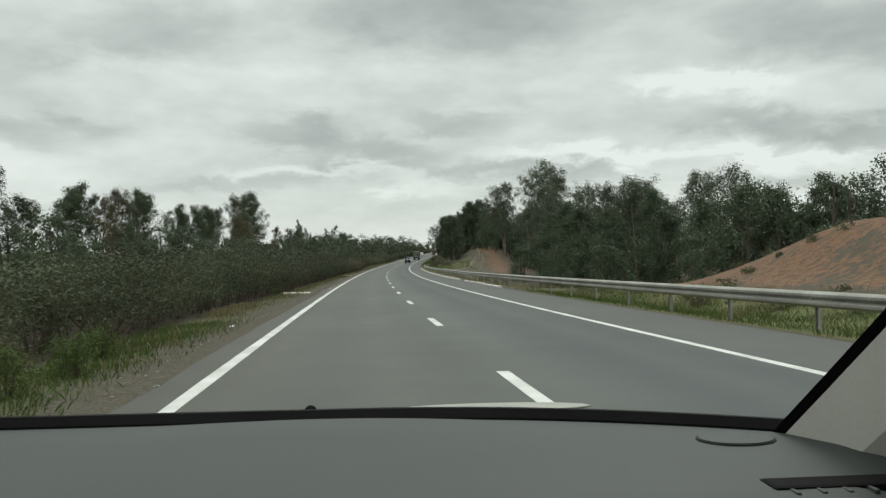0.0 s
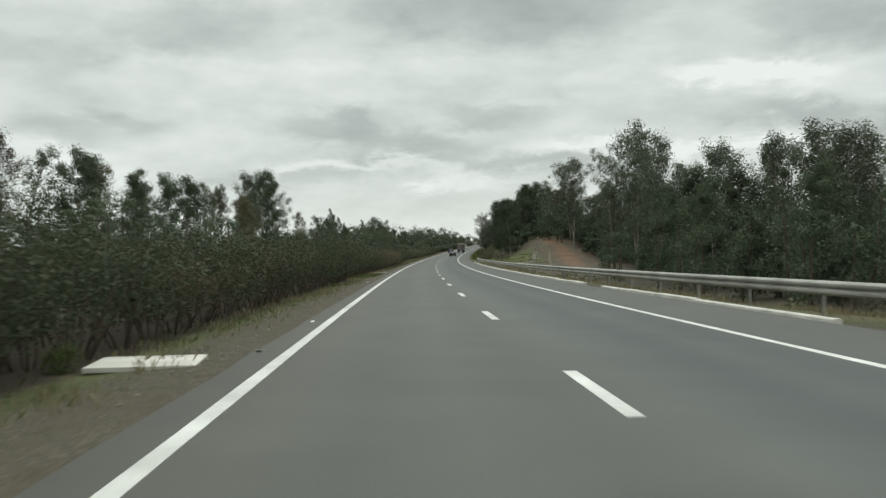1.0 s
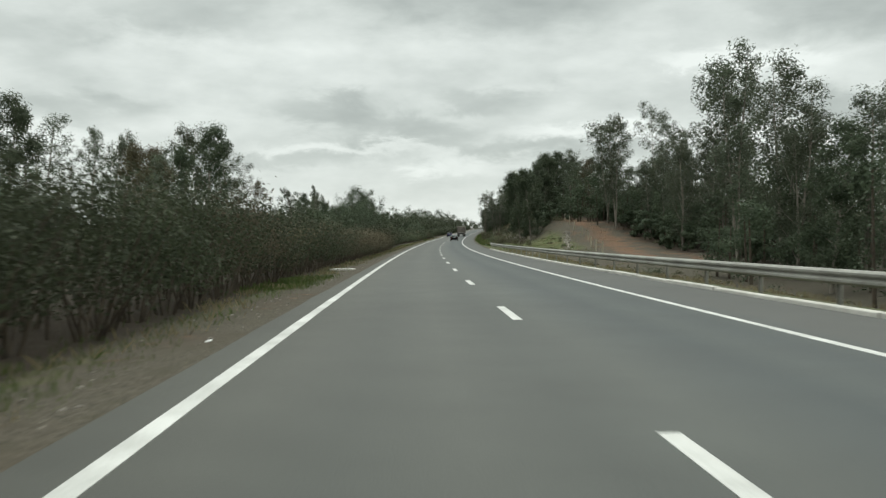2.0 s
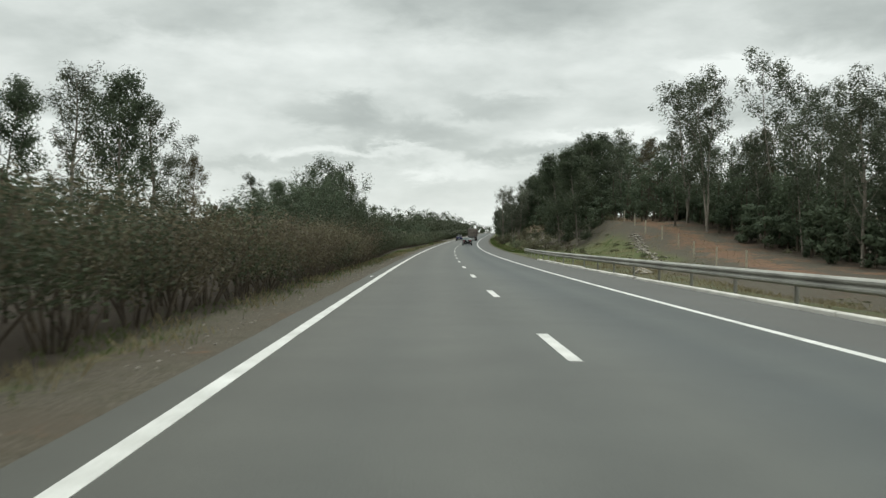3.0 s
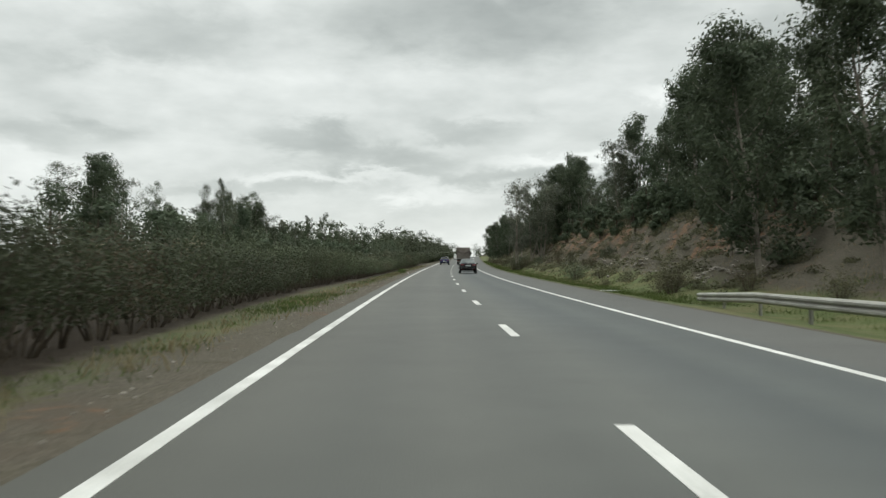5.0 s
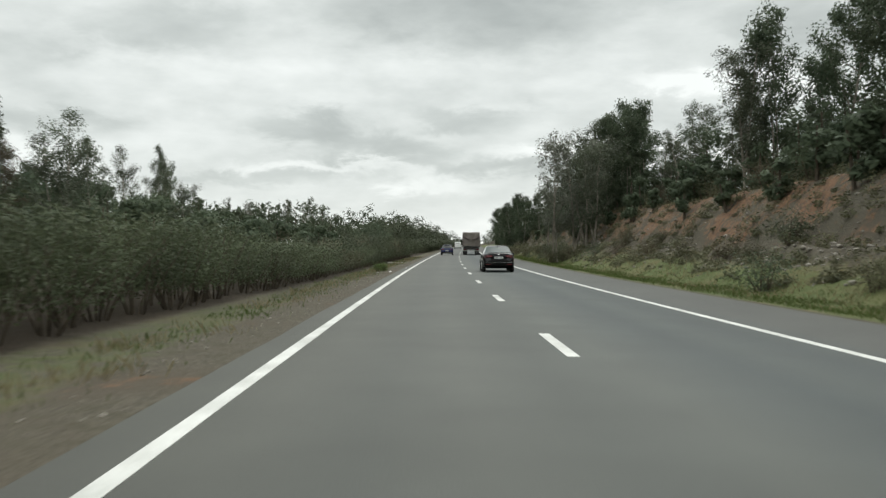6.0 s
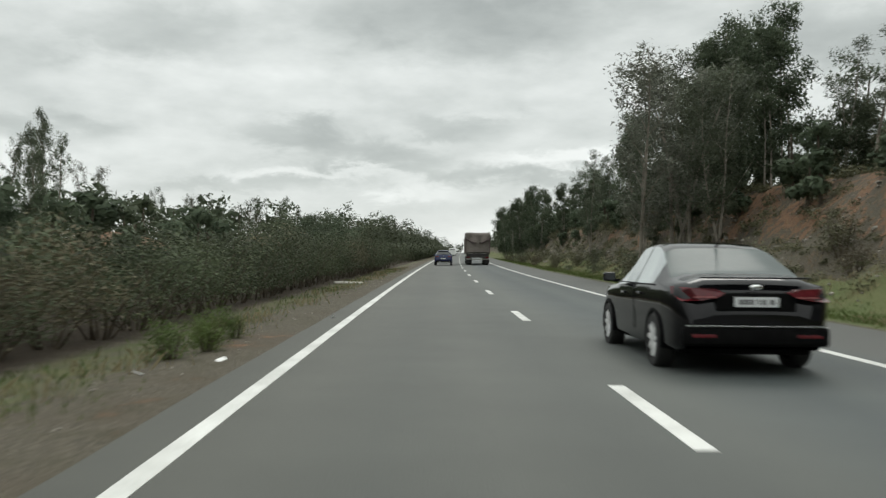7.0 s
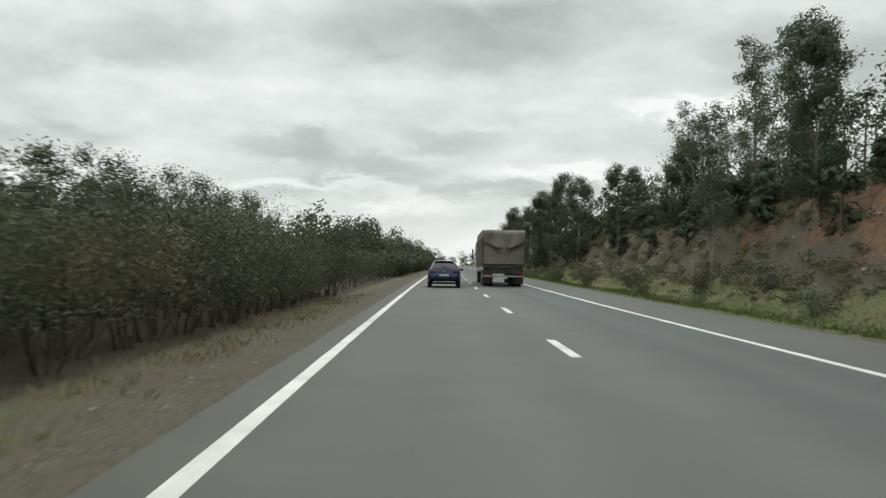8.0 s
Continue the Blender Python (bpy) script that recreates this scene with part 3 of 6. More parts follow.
def post_shape():
    """A C-shaped steel post with the block that holds the beam."""
    bm = box_bm((0.012, 0.11, 1.75), (0.05, 0, -0.20))
    box_bm((0.06, 0.012, 1.75), (0.02, 0.055, -0.20), bm=bm)
    box_bm((0.06, 0.012, 1.75), (0.02, -0.055, -0.20), bm=bm)
    box_bm((0.14, 0.08, 0.2), (-0.06, 0, 0.565), 0.01, bm=bm)
    bm.verts.index_update()
    return bm


build_kerb()
build_rail()


# ---------------------------------------------------------------- trees
def limb_points(start, way, length, rng, n=5, lift=0.15, wander=0.18):
    pts, p, w = [Vector(start)], Vector(start), Vector(way).normalized()
    for _ in range(n - 1):
        w = (w + Vector((rng.uniform(-wander, wander), rng.uniform(-wander, wander), rng.uniform(-wander, wander) + lift))).normalized()
        p = p + w * length / (n - 1)
        pts.append(p.copy())
    return pts


def tree_proto(seed, height=14.0, spread=3.2, first=0.35, limbs=13, clumps=4, per=100, clump=1.0, leaf=(0.29, 0.125), mat=None, stems=1, name="tree", up=(0.6, 1.5), hang=1.15):
    """A tall tree: leaning tapered trunk, rising limbs, and a crown of hanging blades in uneven clumps."""
    rng, nrng = random.Random(seed), np.random.default_rng(seed)
    tree = thing(name, Matrix.Identity(4), "", "tree")
    verts, faces, cents = [], [], []

    def add(pts, radii, sides=6):
        v, f = tube(pts, radii, sides)
        o = len(verts)
        verts.extend(v), faces.extend(tuple(i + o for i in g) for g in f)

    def puff(c, r, n):
        o = ball(nrng, n, (r, r, r * hang), 0.42)
        o[:, :3] += np.array(c) - np.array([0, 0, 0.12 * r])
        cents.append(o)

    for st in range(stems):
        lean = Vector((rng.uniform(-0.12, 0.12), rng.uniform(-0.12, 0.12), 1)) if stems == 1 else Vector((rng.uniform(-0.11, 0.11), rng.uniform(-0.11, 0.11), 1))
        h = height * (0.95 if st == 0 else rng.uniform(0.7, 0.92))
        trunk = limb_points((rng.uniform(-0.3, 0.3) * (stems > 1), rng.uniform(-0.3, 0.3) * (stems > 1), -0.4), lean, h + 0.4, rng, 9, 0.06, 0.07)
        r0 = (0.0125 if stems == 1 else 0.0105) * height / math.sqrt(stems)
        add(trunk, [r0 * (1 - 0.88 * i / 8) for i in range(9)], 8)
        k_limbs = max(4, limbs // stems)
        for k in range(k_limbs):
            u = first + (0.97 - first) * (k + rng.random() * 0.7) / k_limbs
            i = min(7, int(u * 8))
            start = trunk[i].lerp(trunk[i + 1], u * 8 - i)
            a = k * 2.4 + rng.uniform(-0.6, 0.6)
            shape = math.sin(math.pi * min(1, 0.18 + 0.80 * (u - first) / (1 - first))) ** 0.7
            ln = spread * max(0.35, shape) * rng.uniform(0.65, 1.15)
            pts = limb_points(start, (math.cos(a), math.sin(a), rng.uniform(*up)), ln, rng, 5)
            add(pts, [r0 * 0.42 * (1 - u * 0.6) * (1 - 0.8 * j / 4) for j in range(5)], 5)
            for c in range(clumps):
                w = 0.35 + 0.65 * (c + rng.random()) / clumps
                j = min(3, int(w * 4))
                q = pts[j].lerp(pts[j + 1], w * 4 - j) + Vector((rng.uniform(-0.5, 0.5), rng.uniform(-0.5, 0.5), rng.uniform(-0.35, 0.5)))
                puff(q, clump * rng.uniform(0.6, 1.25), int(per * rng.uniform(0.55, 1.3)))
        puff(trunk[-1], clump * 0.9, per), puff(trunk[-2], clump, per)
    part("trunk", mesh_from("trunk", verts, faces, BARK, smooth=True), BARK, tree)
    part("crown", leaves("crown", np.concatenate(cents), leaf[0], leaf[1], mat or LEAF_TREE, nrng, 0.45), None, tree)
    return tree


def shrub_proto(seed, height=2.2, width=1.5, stems=7, count=2000, leaf=(0.085, 0.038), mat=None, name="hedge_bush", bare=0.15, spiky=0.0, label="", category="bush"):
    """A bush: bare stems from one root that fan out into a ragged, leafy head."""
    rng, nrng = random.Random(seed), np.random.default_rng(seed)
    bush = thing(name, Matrix.Identity(4), label, category)
    verts, faces, cents = [], [], []
    tips = []
    for k in range(stems):
        a, out = k * 2.4 + rng.random(), rng.uniform(0.15, 0.55)
        pts = limb_points((math.cos(a) * 0.1, math.sin(a) * 0.1, -0.1), (math.cos(a) * out, math.sin(a) * out, 1), height * rng.uniform(0.75, 1.0 + spiky), rng, 6, 0.02, 0.14)
        o = len(verts)
        v, f = tube(pts, [0.028 * (1 - 0.8 * i / 5) for i in range(6)], 5)
        verts.extend(v), faces.extend(tuple(i + o for i in g) for g in f)
        tips.append(pts)
    per = count // (stems * 6)
    for pts in tips:
        for c in range(6):
            u = bare + 0.1 + (0.98 - bare) * rng.random() ** 0.8
            u = min(u, 0.999)
            i = min(4, int(u * 5))
            q = pts[i].lerp(pts[i + 1], u * 5 - i)
            r = width * (0.16 if spiky and u > 0.8 else 0.36) * rng.uniform(0.7, 1.3)
            tall = 1.15 if spiky else 0.8
            o = ball(nrng, per, (r * 1.15, r * 1.15, r * 1.15 * tall))
            away = 0.10 if spiky else 0.22
            o[:, :3] += np.array(q + Vector((rng.uniform(-1, 1), rng.uniform(-1, 1), 0)) * width * away)
            cents.append(o)
    c = np.concatenate(cents)
    c = c[c[:, 2] > height * bare * nrng.uniform(0.75, 1.25, len(c))]
    part("stem", mesh_from("stem", verts, faces, STEM), STEM, bush)
    part("foliage", leaves("foliage", c, leaf[0], leaf[1], mat or LEAF_HEDGE, nrng, 0.0), None, bush)
    return bush


def retire(protos):
    """Removes the models that copies were taken from."""
    for p in protos:
        for o in (*p.children_recursive, p):
            bpy.data.objects.remove(o)


def soil_at(s, d, turn=0.0, scale=(1, 1, 1), sink=0.05):
    return at(s, d, soil_height(s, d) - sink, turn) @ Matrix.Diagonal((*scale, 1))


TALL = [tree_proto(11, spread=3.4, first=0.14, limbs=17, clumps=6, per=62, clump=0.68, leaf=(0.25, 0.085)), tree_proto(12, spread=3.0, first=0.18, limbs=16, clumps=6, per=62, clump=0.66, leaf=(0.25, 0.085)),
        tree_proto(13, spread=3.8, first=0.14, limbs=20, clumps=6, per=56, clump=0.68, leaf=(0.25, 0.085), stems=2), tree_proto(14, spread=2.7, first=0.20, limbs=15, clumps=5, per=62, clump=0.62, leaf=(0.25, 0.085))]
AIRY = [tree_proto(15, spread=3.9, first=0.20, stems=3, limbs=27, clumps=7, per=44, clump=0.60, leaf=(0.25, 0.08)), tree_proto(16, spread=3.7, first=0.22, stems=2, limbs=24, clumps=7, per=46, clump=0.62, leaf=(0.25, 0.08)),
        tree_proto(17, spread=3.2, first=0.26, stems=2, limbs=22, clumps=7, per=46, clump=0.58, leaf=(0.25, 0.08))]
BROAD = [tree_proto(21, spread=4.7, first=0.06, limbs=24, clumps=7, per=84, clump=1.08, leaf=(0.29, 0.13), mat=LEAF_DARK, up=(0.25, 0.9), hang=0.75), tree_proto(22, spread=4.2, first=0.05, limbs=23, clumps=7, per=84, clump=1.05, leaf=(0.29, 0.13), mat=LEAF_DARK, up=(0.25, 0.9), hang=0.75),
         tree_proto(23, spread=3.8, first=0.08, limbs=22, clumps=7, per=80, clump=0.95, leaf=(0.28, 0.12), mat=LEAF_DARK, stems=2, up=(0.3, 1.0), hang=0.8)]
THIN = [tree_proto(31, spread=3.0, first=0.2, limbs=18, clumps=5, per=52, clump=0.66, leaf=(0.26, 0.08), mat=LEAF_PALE, stems=2), tree_proto(32, spread=1.6, first=0.45, limbs=12, clumps=4, per=50, clump=0.5, leaf=(0.25, 0.08))]
RUST = [tree_proto(41, spread=3.4, first=0.2, limbs=17, clumps=6, per=66, clump=0.75, leaf=(0.26, 0.09), mat=LEAF_RUST)]
KINDS = {"s": (AIRY, "tall eucalyptus with several pale stems and airy foliage"), "t": (TALL, "tall grey-green eucalyptus tree with a slim pale trunk"), "b": (BROAD, "broad dark green tree with a dense low crown"),
         "p": (THIN, "thin eucalyptus tree with a sparse see-through crown"), "r": (RUST, "brownish tree with dense drooping foliage")}

def plant_trees(group, rng, rows):
    """Rows: along, across, height of the top over the road, kind, breadth."""
    for s, d, top, kind, breadth in rows:
        protos, label = KINDS[kind]
        proto = rng.choice(protos)
        base = soil_height(s, d)
        k = max(0.2, (top - base) / 14.0)
        b = breadth * (0.45 * k + 0.55 * max(k, 0.7))
        t = copy_thing(proto, soil_at(s, d, rng.uniform(0, 360), (b, b, k), 0.1))
        t.name = "tree"
        tagged(t, label, "tree", group)


rng_right = random.Random("trees on the bank")
plant_trees("trees on the bank", rng_right, [
    (70, 25, 8.8, "t", 1.1), (76, 30, 10.2, "s", 1.2), (81, 25.5, 8.4, "b", 0.8), (92, 29, 10.4, "t", 1.2), (98, 30, 11.2, "s", 1.2), (104, 30, 11.8, "t", 1.2), (114, 31, 12.6, "s", 1.2), (113, 24.5, 9.4, "b", 0.8), (124, 25, 10.6, "t", 1.1), (130, 31, 13.4, "s", 1.2),
    (146, 31, 13, "t", 1.2), (172, 31, 14, "t", 1.1), (178, 33, 15.2, "s", 1.1), (40, 30, 6.2, "t", 1.1), (48, 23, 6.4, "b", 0.75), (52, 22, 6, "b", 0.75), (57, 23, 6.6, "b", 0.8), (65, 23, 6.6, "b", 0.8), (47, 25, 6.3, "t", 1), (54, 27, 6.2, "b", 0.8),
])
plant_trees("trees on the bank", rng_right, [
    (61, 26, 6.7, "t", 1.2), (68, 29, 8, "t", 1), (73, 23, 6.5, "b", 0.8), (78, 27, 9.6, "t", 1), (83, 22, 6.8, "b", 0.8), (88, 25, 9.4, "t", 1), (94, 28, 8.8, "b", 1), (97, 22, 7.6, "b", 0.9), (101, 26, 11.6, "t", 1), (107, 23, 8.2, "b", 0.9),
    (111, 29, 10.5, "t", 1), (117, 27, 12.4, "t", 1), (122, 22, 8.5, "b", 0.9), (127, 28, 12, "t", 1), (133, 25, 12.5, "t", 1.1), (137, 26, 10.4, "b", 0.8), (142, 27.4, 16.6, "s", 1), (150, 27, 19.2, "s", 1), (155, 30, 12, "t", 1.1), (163, 30, 20.4, "s", 1.1),
])
plant_trees("trees on the bank", rng_right, [
    (167, 26.5, 12, "t", 1.1), (175, 29, 11.6, "t", 1.1), (181, 28.5, 14.6, "s", 1), (184, 33, 14, "t", 1), (193, 31.4, 20.4, "s", 1), (197, 25.5, 19.2, "s", 1), (192.5, 29, 12.6, "t", 1.1), (206.5, 25.6, 20.2, "s", 1.25), (202, 30, 13.6, "s", 1), (203, 33, 14, "r", 1),
    (213, 30, 15, "t", 1.4), (219, 27, 15.2, "t", 1.3), (226, 25.5, 15.2, "r", 1.2), (233, 28, 16, "t", 1.5), (240, 25, 17, "t", 1.4), (247, 28, 15.5, "t", 1.4), (254, 26, 17, "t", 1.4), (266, 27, 17.5, "t", 1.3), (211, 14.2, 12.4, "b", 0.95), (220, 13.2, 12.6, "b", 1),
])
plant_trees("trees on the bank", rng_right, [
    (227, 14.5, 13.6, "b", 1), (236, 18.8, 13.5, "b", 1), (243, 18.4, 14.6, "b", 0.9), (238, 19.5, 17.5, "b", 0.9), (246, 21, 18.4, "b", 1), (243, 19, 16.8, "t", 1.1), (254, 20.6, 18.6, "b", 0.95), (250, 23, 17, "b", 1), (261, 21, 18, "b", 0.85), (267, 20.6, 16.8, "b", 0.75),
    (277, 19, 13.4, "t", 1.1), (272, 22, 14.4, "b", 0.8), (284, 20, 13.2, "t", 1), (290, 18, 11, "p", 1.1), (297, 18.5, 11.6, "p", 1.1), (303.5, 9.3, 12.7, "p", 1.2), (305.5, 11.2, 13.2, "p", 1.35), (308, 13, 13.8, "p", 1.4), (302, 12.8, 11.6, "s", 1.15), (316, 14.6, 16.2, "s", 1.25), (309, 15.4, 12.4, "b", 0.8),
])
plant_trees("trees on the bank", rng_right, [
    (313, 13.6, 8.6, "b", 0.6), (318, 13.2, 8, "b", 0.6), (340, 12.6, 10.2, "s", 1.1), (276, 18.2, 15.2, "s", 1.2), (277, 20.8, 18.2, "b", 0.85), (298, 21.2, 15, "s", 1.2), (238, 24, 18.6, "t", 1.2), (356, 17, 13.2, "s", 1.2), (301, 19, 9.6, "b", 0.7), (308, 18.6, 17, "b", 0.95),
    (315, 17.4, 17.8, "b", 0.9), (321, 19, 17.2, "b", 0.9), (328, 20, 15.5, "b", 0.9), (296, 19, 10.6, "s", 1), (289, 19, 11.4, "s", 1), (301, 19, 12.5, "t", 1), (306, 16.8, 14.8, "b", 0.85), (312, 16.5, 16.2, "b", 0.95), (319, 15.5, 14, "t", 1.1), (326, 17.5, 17, "t", 1.1),
])
plant_trees("trees on the bank", rng_right, [
    (333, 15, 12.4, "b", 0.8), (341, 18.2, 15.8, "b", 0.9), (345, 16.6, 12.6, "t", 1.1), (351, 18.4, 16.8, "t", 1.2), (358, 15, 11, "b", 0.9), (366, 17, 10.6, "b", 0.9), (373, 14, 11, "b", 0.85), (379, 17.4, 11.2, "b", 0.9), (386, 12, 11, "b", 0.9), (392, 12, 11.8, "b", 0.9),
    (397, 10.2, 10.2, "b", 0.85), (403, 12.3, 11.6, "b", 0.9), (411, 9.4, 9.4, "b", 0.8), (420, 11, 10, "b", 0.9), (431, 9.4, 10.4, "b", 0.9), (445, 10, 9.6, "b", 0.9), (460, 11, 10, "b", 1), (480, 12, 10.4, "b", 1),
])
rng_left = random.Random("trees behind the hedge")
plant_trees("trees behind the hedge", rng_left, [
    (62, -22, 6.7, "b", 0.7), (58, -25, 8.2, "t", 0.9), (78, -24, 7.5, "r", 0.9), (72, -29, 7.3, "b", 0.8), (87, -26, 9.1, "r", 0.9), (104, -24, 8.4, "b", 0.8), (109, -25.5, 9.1, "t", 1.2), (114, -24.5, 9.5, "b", 0.8), (122, -25, 9.9, "b", 0.8), (131, -27, 10.2, "t", 1.2),
    (94, -31, 10.2, "b", 0.9), (101, -31, 10.7, "t", 1.2), (107, -30, 10.8, "b", 0.9), (118, -33, 11.3, "t", 1), (127, -35.5, 11.9, "r", 1), (133, -21, 8, "r", 1), (138, -22, 8.2, "t", 1.2), (144, -23.5, 8.8, "r", 1.1), (149, -25, 9.6, "r", 1.1), (156, -26.5, 10, "t", 1.2),
])
plant_trees("trees behind the hedge", rng_left, [
    (163, -28, 11.2, "b", 0.8), (139, -34, 10, "t", 1.1), (147, -30, 11, "t", 1), (154, -31, 12.2, "t", 1), (161, -31, 11.4, "r", 1.1), (170, -35, 12, "p", 1.2), (184, -33, 16.2, "t", 1.1), (193, -32, 17, "b", 0.9), (202, -32, 15.8, "t", 1.2), (209, -32.5, 13.4, "t", 1.1),
    (196, -26, 9.6, "r", 0.9), (229, -27, 10.6, "t", 1.3), (236, -23, 8.2, "b", 0.8), (227, -13.5, 4, "b", 0.5), (231, -14.4, 4.8, "t", 0.8), (235, -13.4, 5, "b", 0.5), (239, -14, 5.6, "t", 0.8), (243, -14.4, 5.6, "b", 0.55), (247, -13.6, 5.2, "t", 0.8), (252, -18.4, 6.5, "t", 0.9),
])
plant_trees("trees behind the hedge", rng_left, [
    (257, -18, 7.4, "t", 1), (262, -18.6, 6.8, "t", 0.9), (249, -16.5, 5.2, "r", 0.7), (265, -15, 4.7, "t", 0.8), (248, -30, 9.2, "t", 1.3), (257, -30.5, 10.6, "b", 0.7), (262, -31, 11.2, "t", 1.2), (267, -33, 9, "t", 1.2), (274, -32, 9.8, "t", 0.8), (283, -15, 3.2, "b", 0.5),
    (290, -17, 3.9, "b", 0.5), (297, -20, 3.6, "b", 0.5), (290, -36, 8.6, "b", 0.9), (322, -40, 13.4, "t", 1), (330, -39, 11.4, "p", 1), (338, -40, 14, "t", 0.7), (344, -42, 12.4, "t", 0.7), (352, -46, 16.8, "t", 0.75), (357, -47, 15.2, "p", 0.9), (348, -46, 14.6, "t", 0.7),
])
plant_trees("trees behind the hedge", rng_left, [
    (363, -45, 12.8, "p", 1), (382, -45, 10.6, "t", 0.7), (393, -47, 10.6, "t", 0.6), (401, -45, 11, "p", 0.9), (416, -48, 11.4, "t", 0.8), (434, -50, 11.6, "t", 0.8), (445, -58, 11, "t", 1), (458, -50, 13.6, "t", 0.8), (476, -46, 12.6, "t", 0.8), (496, -58, 13, "t", 1),
    (512, -60, 16.4, "t", 0.9), (553, -63, 20.5, "t", 0.9), (530, -52, 15, "t", 1), (575, -68, 17, "t", 1),
])

# ---------------------------------------------------------------- the hedge along the verge
HEDGE = [shrub_proto(51, bare=0.24), shrub_proto(52, 2.3, 1.6, 8, bare=0.24), shrub_proto(53, 2.0, 1.5, 6, mat=LEAF_HEDGE_DRY, bare=0.26), shrub_proto(54, 2.4, 1.4, 7, bare=0.24), shrub_proto(55, 2.1, 1.7, 8, mat=LEAF_HEDGE_DRY, bare=0.24), shrub_proto(56, 1.9, 1.6, 7, bare=0.24), shrub_proto(57, 2.2, 1.6, 8, bare=0.20, mat=LEAF_FRESH), shrub_proto(58, 2.1, 1.5, 7, bare=0.20, mat=LEAF_FRESH), shrub_proto(59, 2.3, 1.5, 8, bare=0.20, mat=LEAF_FRESH)]
HEDGE_TOP = [(0, 1.4), (16, 1.65), (27, 1.9), (40, 2.5), (50, 2.3), (60, 2.1), (71, 2.6), (96, 2.8), (112, 2.7), (135, 2.5), (142, 2.3), (150, 2.6), (165, 2.9), (180, 2.8), (200, 2.2), (212, 1.7), (221, 1.85), (230, 2.5), (242, 2.2), (250, 1.9), (258, 1.8), (268, 1.65), (279, 1.95), (290, 2.4), (303, 2.3), (311, 2.7), (320, 2.6), (330, 2.5), (420, 2.7), (700, 2.8)]


def dry_share(s):
    return table(s, [(0, 0.02), (60, 0.06), (110, 0.12), (124, 0.5), (135, 0.85), (152, 0.8), (162, 0.25), (180, 0.1), (300, 0.15), (400, 0.2)])


def plant_hedge():
    rng = random.Random(9)
    green, dry = [HEDGE[i] for i in (0, 1, 3, 5)], [HEDGE[i] for i in (2, 4)]
    s = 3.0
    while s < 332:
        d = hedge_front(s) - 0.8 + rng.uniform(-0.25, 0.2)
        isdry = rng.random() < dry_share(s)
        proto = rng.choice(dry if isdry else HEDGE[6:] if rng.random() < max(step(205, 240, s) * (1 - 0.65 * step(264, 284, s)), 0.8 * (1 - step(22, 46, s))) else green)
        k = table(s, HEDGE_TOP) / 2.3 * (rng.uniform(0.84, 1.06) + 0.16 * noise.noise(Vector((s * 0.21, 0.5, 9.1))))
        t = copy_thing(proto, soil_at(s, d, rng.uniform(0, 360), (rng.uniform(0.95, 1.2), rng.uniform(0.95, 1.2), k)))
        t.name = "hedge_bush"
        tagged(t, "brownish dry oleander hedge bush on bare stems" if isdry else "dull green oleander hedge bush on bare stems", "bush", "hedge along the road")
        s += 1.42 + rng.uniform(-0.15, 0.2)


BEHIND = [(205, 2.6), (225, 3.4), (236, 3.6), (244, 2.8), (262, 2.6), (280, 2.4), (295, 2.7), (302, 3.2), (318, 3.3), (337, 5.0), (360, 5.8), (400, 6.2), (450, 6.4), (700, 7.0)]


def build_hedge_depth():
    """The hedge's inner rows, and its far end, too dense to tell bush from bush."""
    rng, cents, dry, late, distant, verts, faces = np.random.default_rng(17), [], [], [], [], [], []
    s = 2.0
    while s < 700:
        far = s > 332
        for k_row, back in enumerate((0.9, 2.4, 3.8, 6.2) if far else (1.9, 3.3) if s < 205 else (1.9, 3.4, 5.6)):
            row = hedge_front(s) - back
            h = table(s, HEDGE_TOP if back < 5 else BEHIND) * (rng.uniform(0.74 if back > 5 else 0.82, 1.10) + 0.22 * noise.noise(Vector((s * 0.21, row * 0.3, 9.1))))
            base = place(s + rng.normal() * 0.3, row + rng.normal() * 0.25, soil_height(s, row))
            n = int(560 * max(1.0, h / 2.4)) if not far else 240 if s < 372 else 380
            wide = 1.05 if not far else 1.7
            low = 0.02 if k_row or far else 0.18
            o = ball(rng, n, (wide, wide, (1 - low) / 2 * h), 0.4)
            o[:, :3] += np.array(base) + np.array([0, 0, (1 + low) / 2 * h])
            (distant if far and s > 372 else late if s < 26 or 222 < s < 264 or (s > 264 and rng.random() < 0.4) else dry if rng.random() < dry_share(s) else cents).append(o)
            for _ in range(2):
                q = base + Vector((rng.normal() * 0.3, rng.normal() * 0.3, 0))
                v, f = tube([q - Vector((0, 0, 0.1)), q + Vector((rng.normal() * 0.15, rng.normal() * 0.15, h * 0.5))], [0.04, 0.02], 4)
                k = len(verts)
                verts.extend(v), faces.extend(tuple(i + k for i in g) for g in f)
        s += 1.5 if not far else 2.4
    hedge = thing("hedge", Matrix.Identity(4), "dense inner rows of the dull green hedge", "hedge", kind="stuff")
    part("stems", mesh_from("stems", verts, faces, STEM), STEM, hedge)
    part("foliage", leaves("foliage", np.concatenate(cents), 0.115, 0.055, LEAF_HEDGE, rng, 0.0), None, hedge)
    part("foliage", leaves("foliage", np.concatenate(dry), 0.115, 0.055, LEAF_HEDGE_DRY, rng, 0.0), None, hedge)
    part("foliage", leaves("foliage", np.concatenate(distant), 0.40, 0.20, LEAF_HEDGE, rng, 0.0), None, hedge)
    part("foliage", leaves("foliage", np.concatenate(late), 0.125, 0.06, LEAF_FRESH, rng, 0.0), None, hedge)


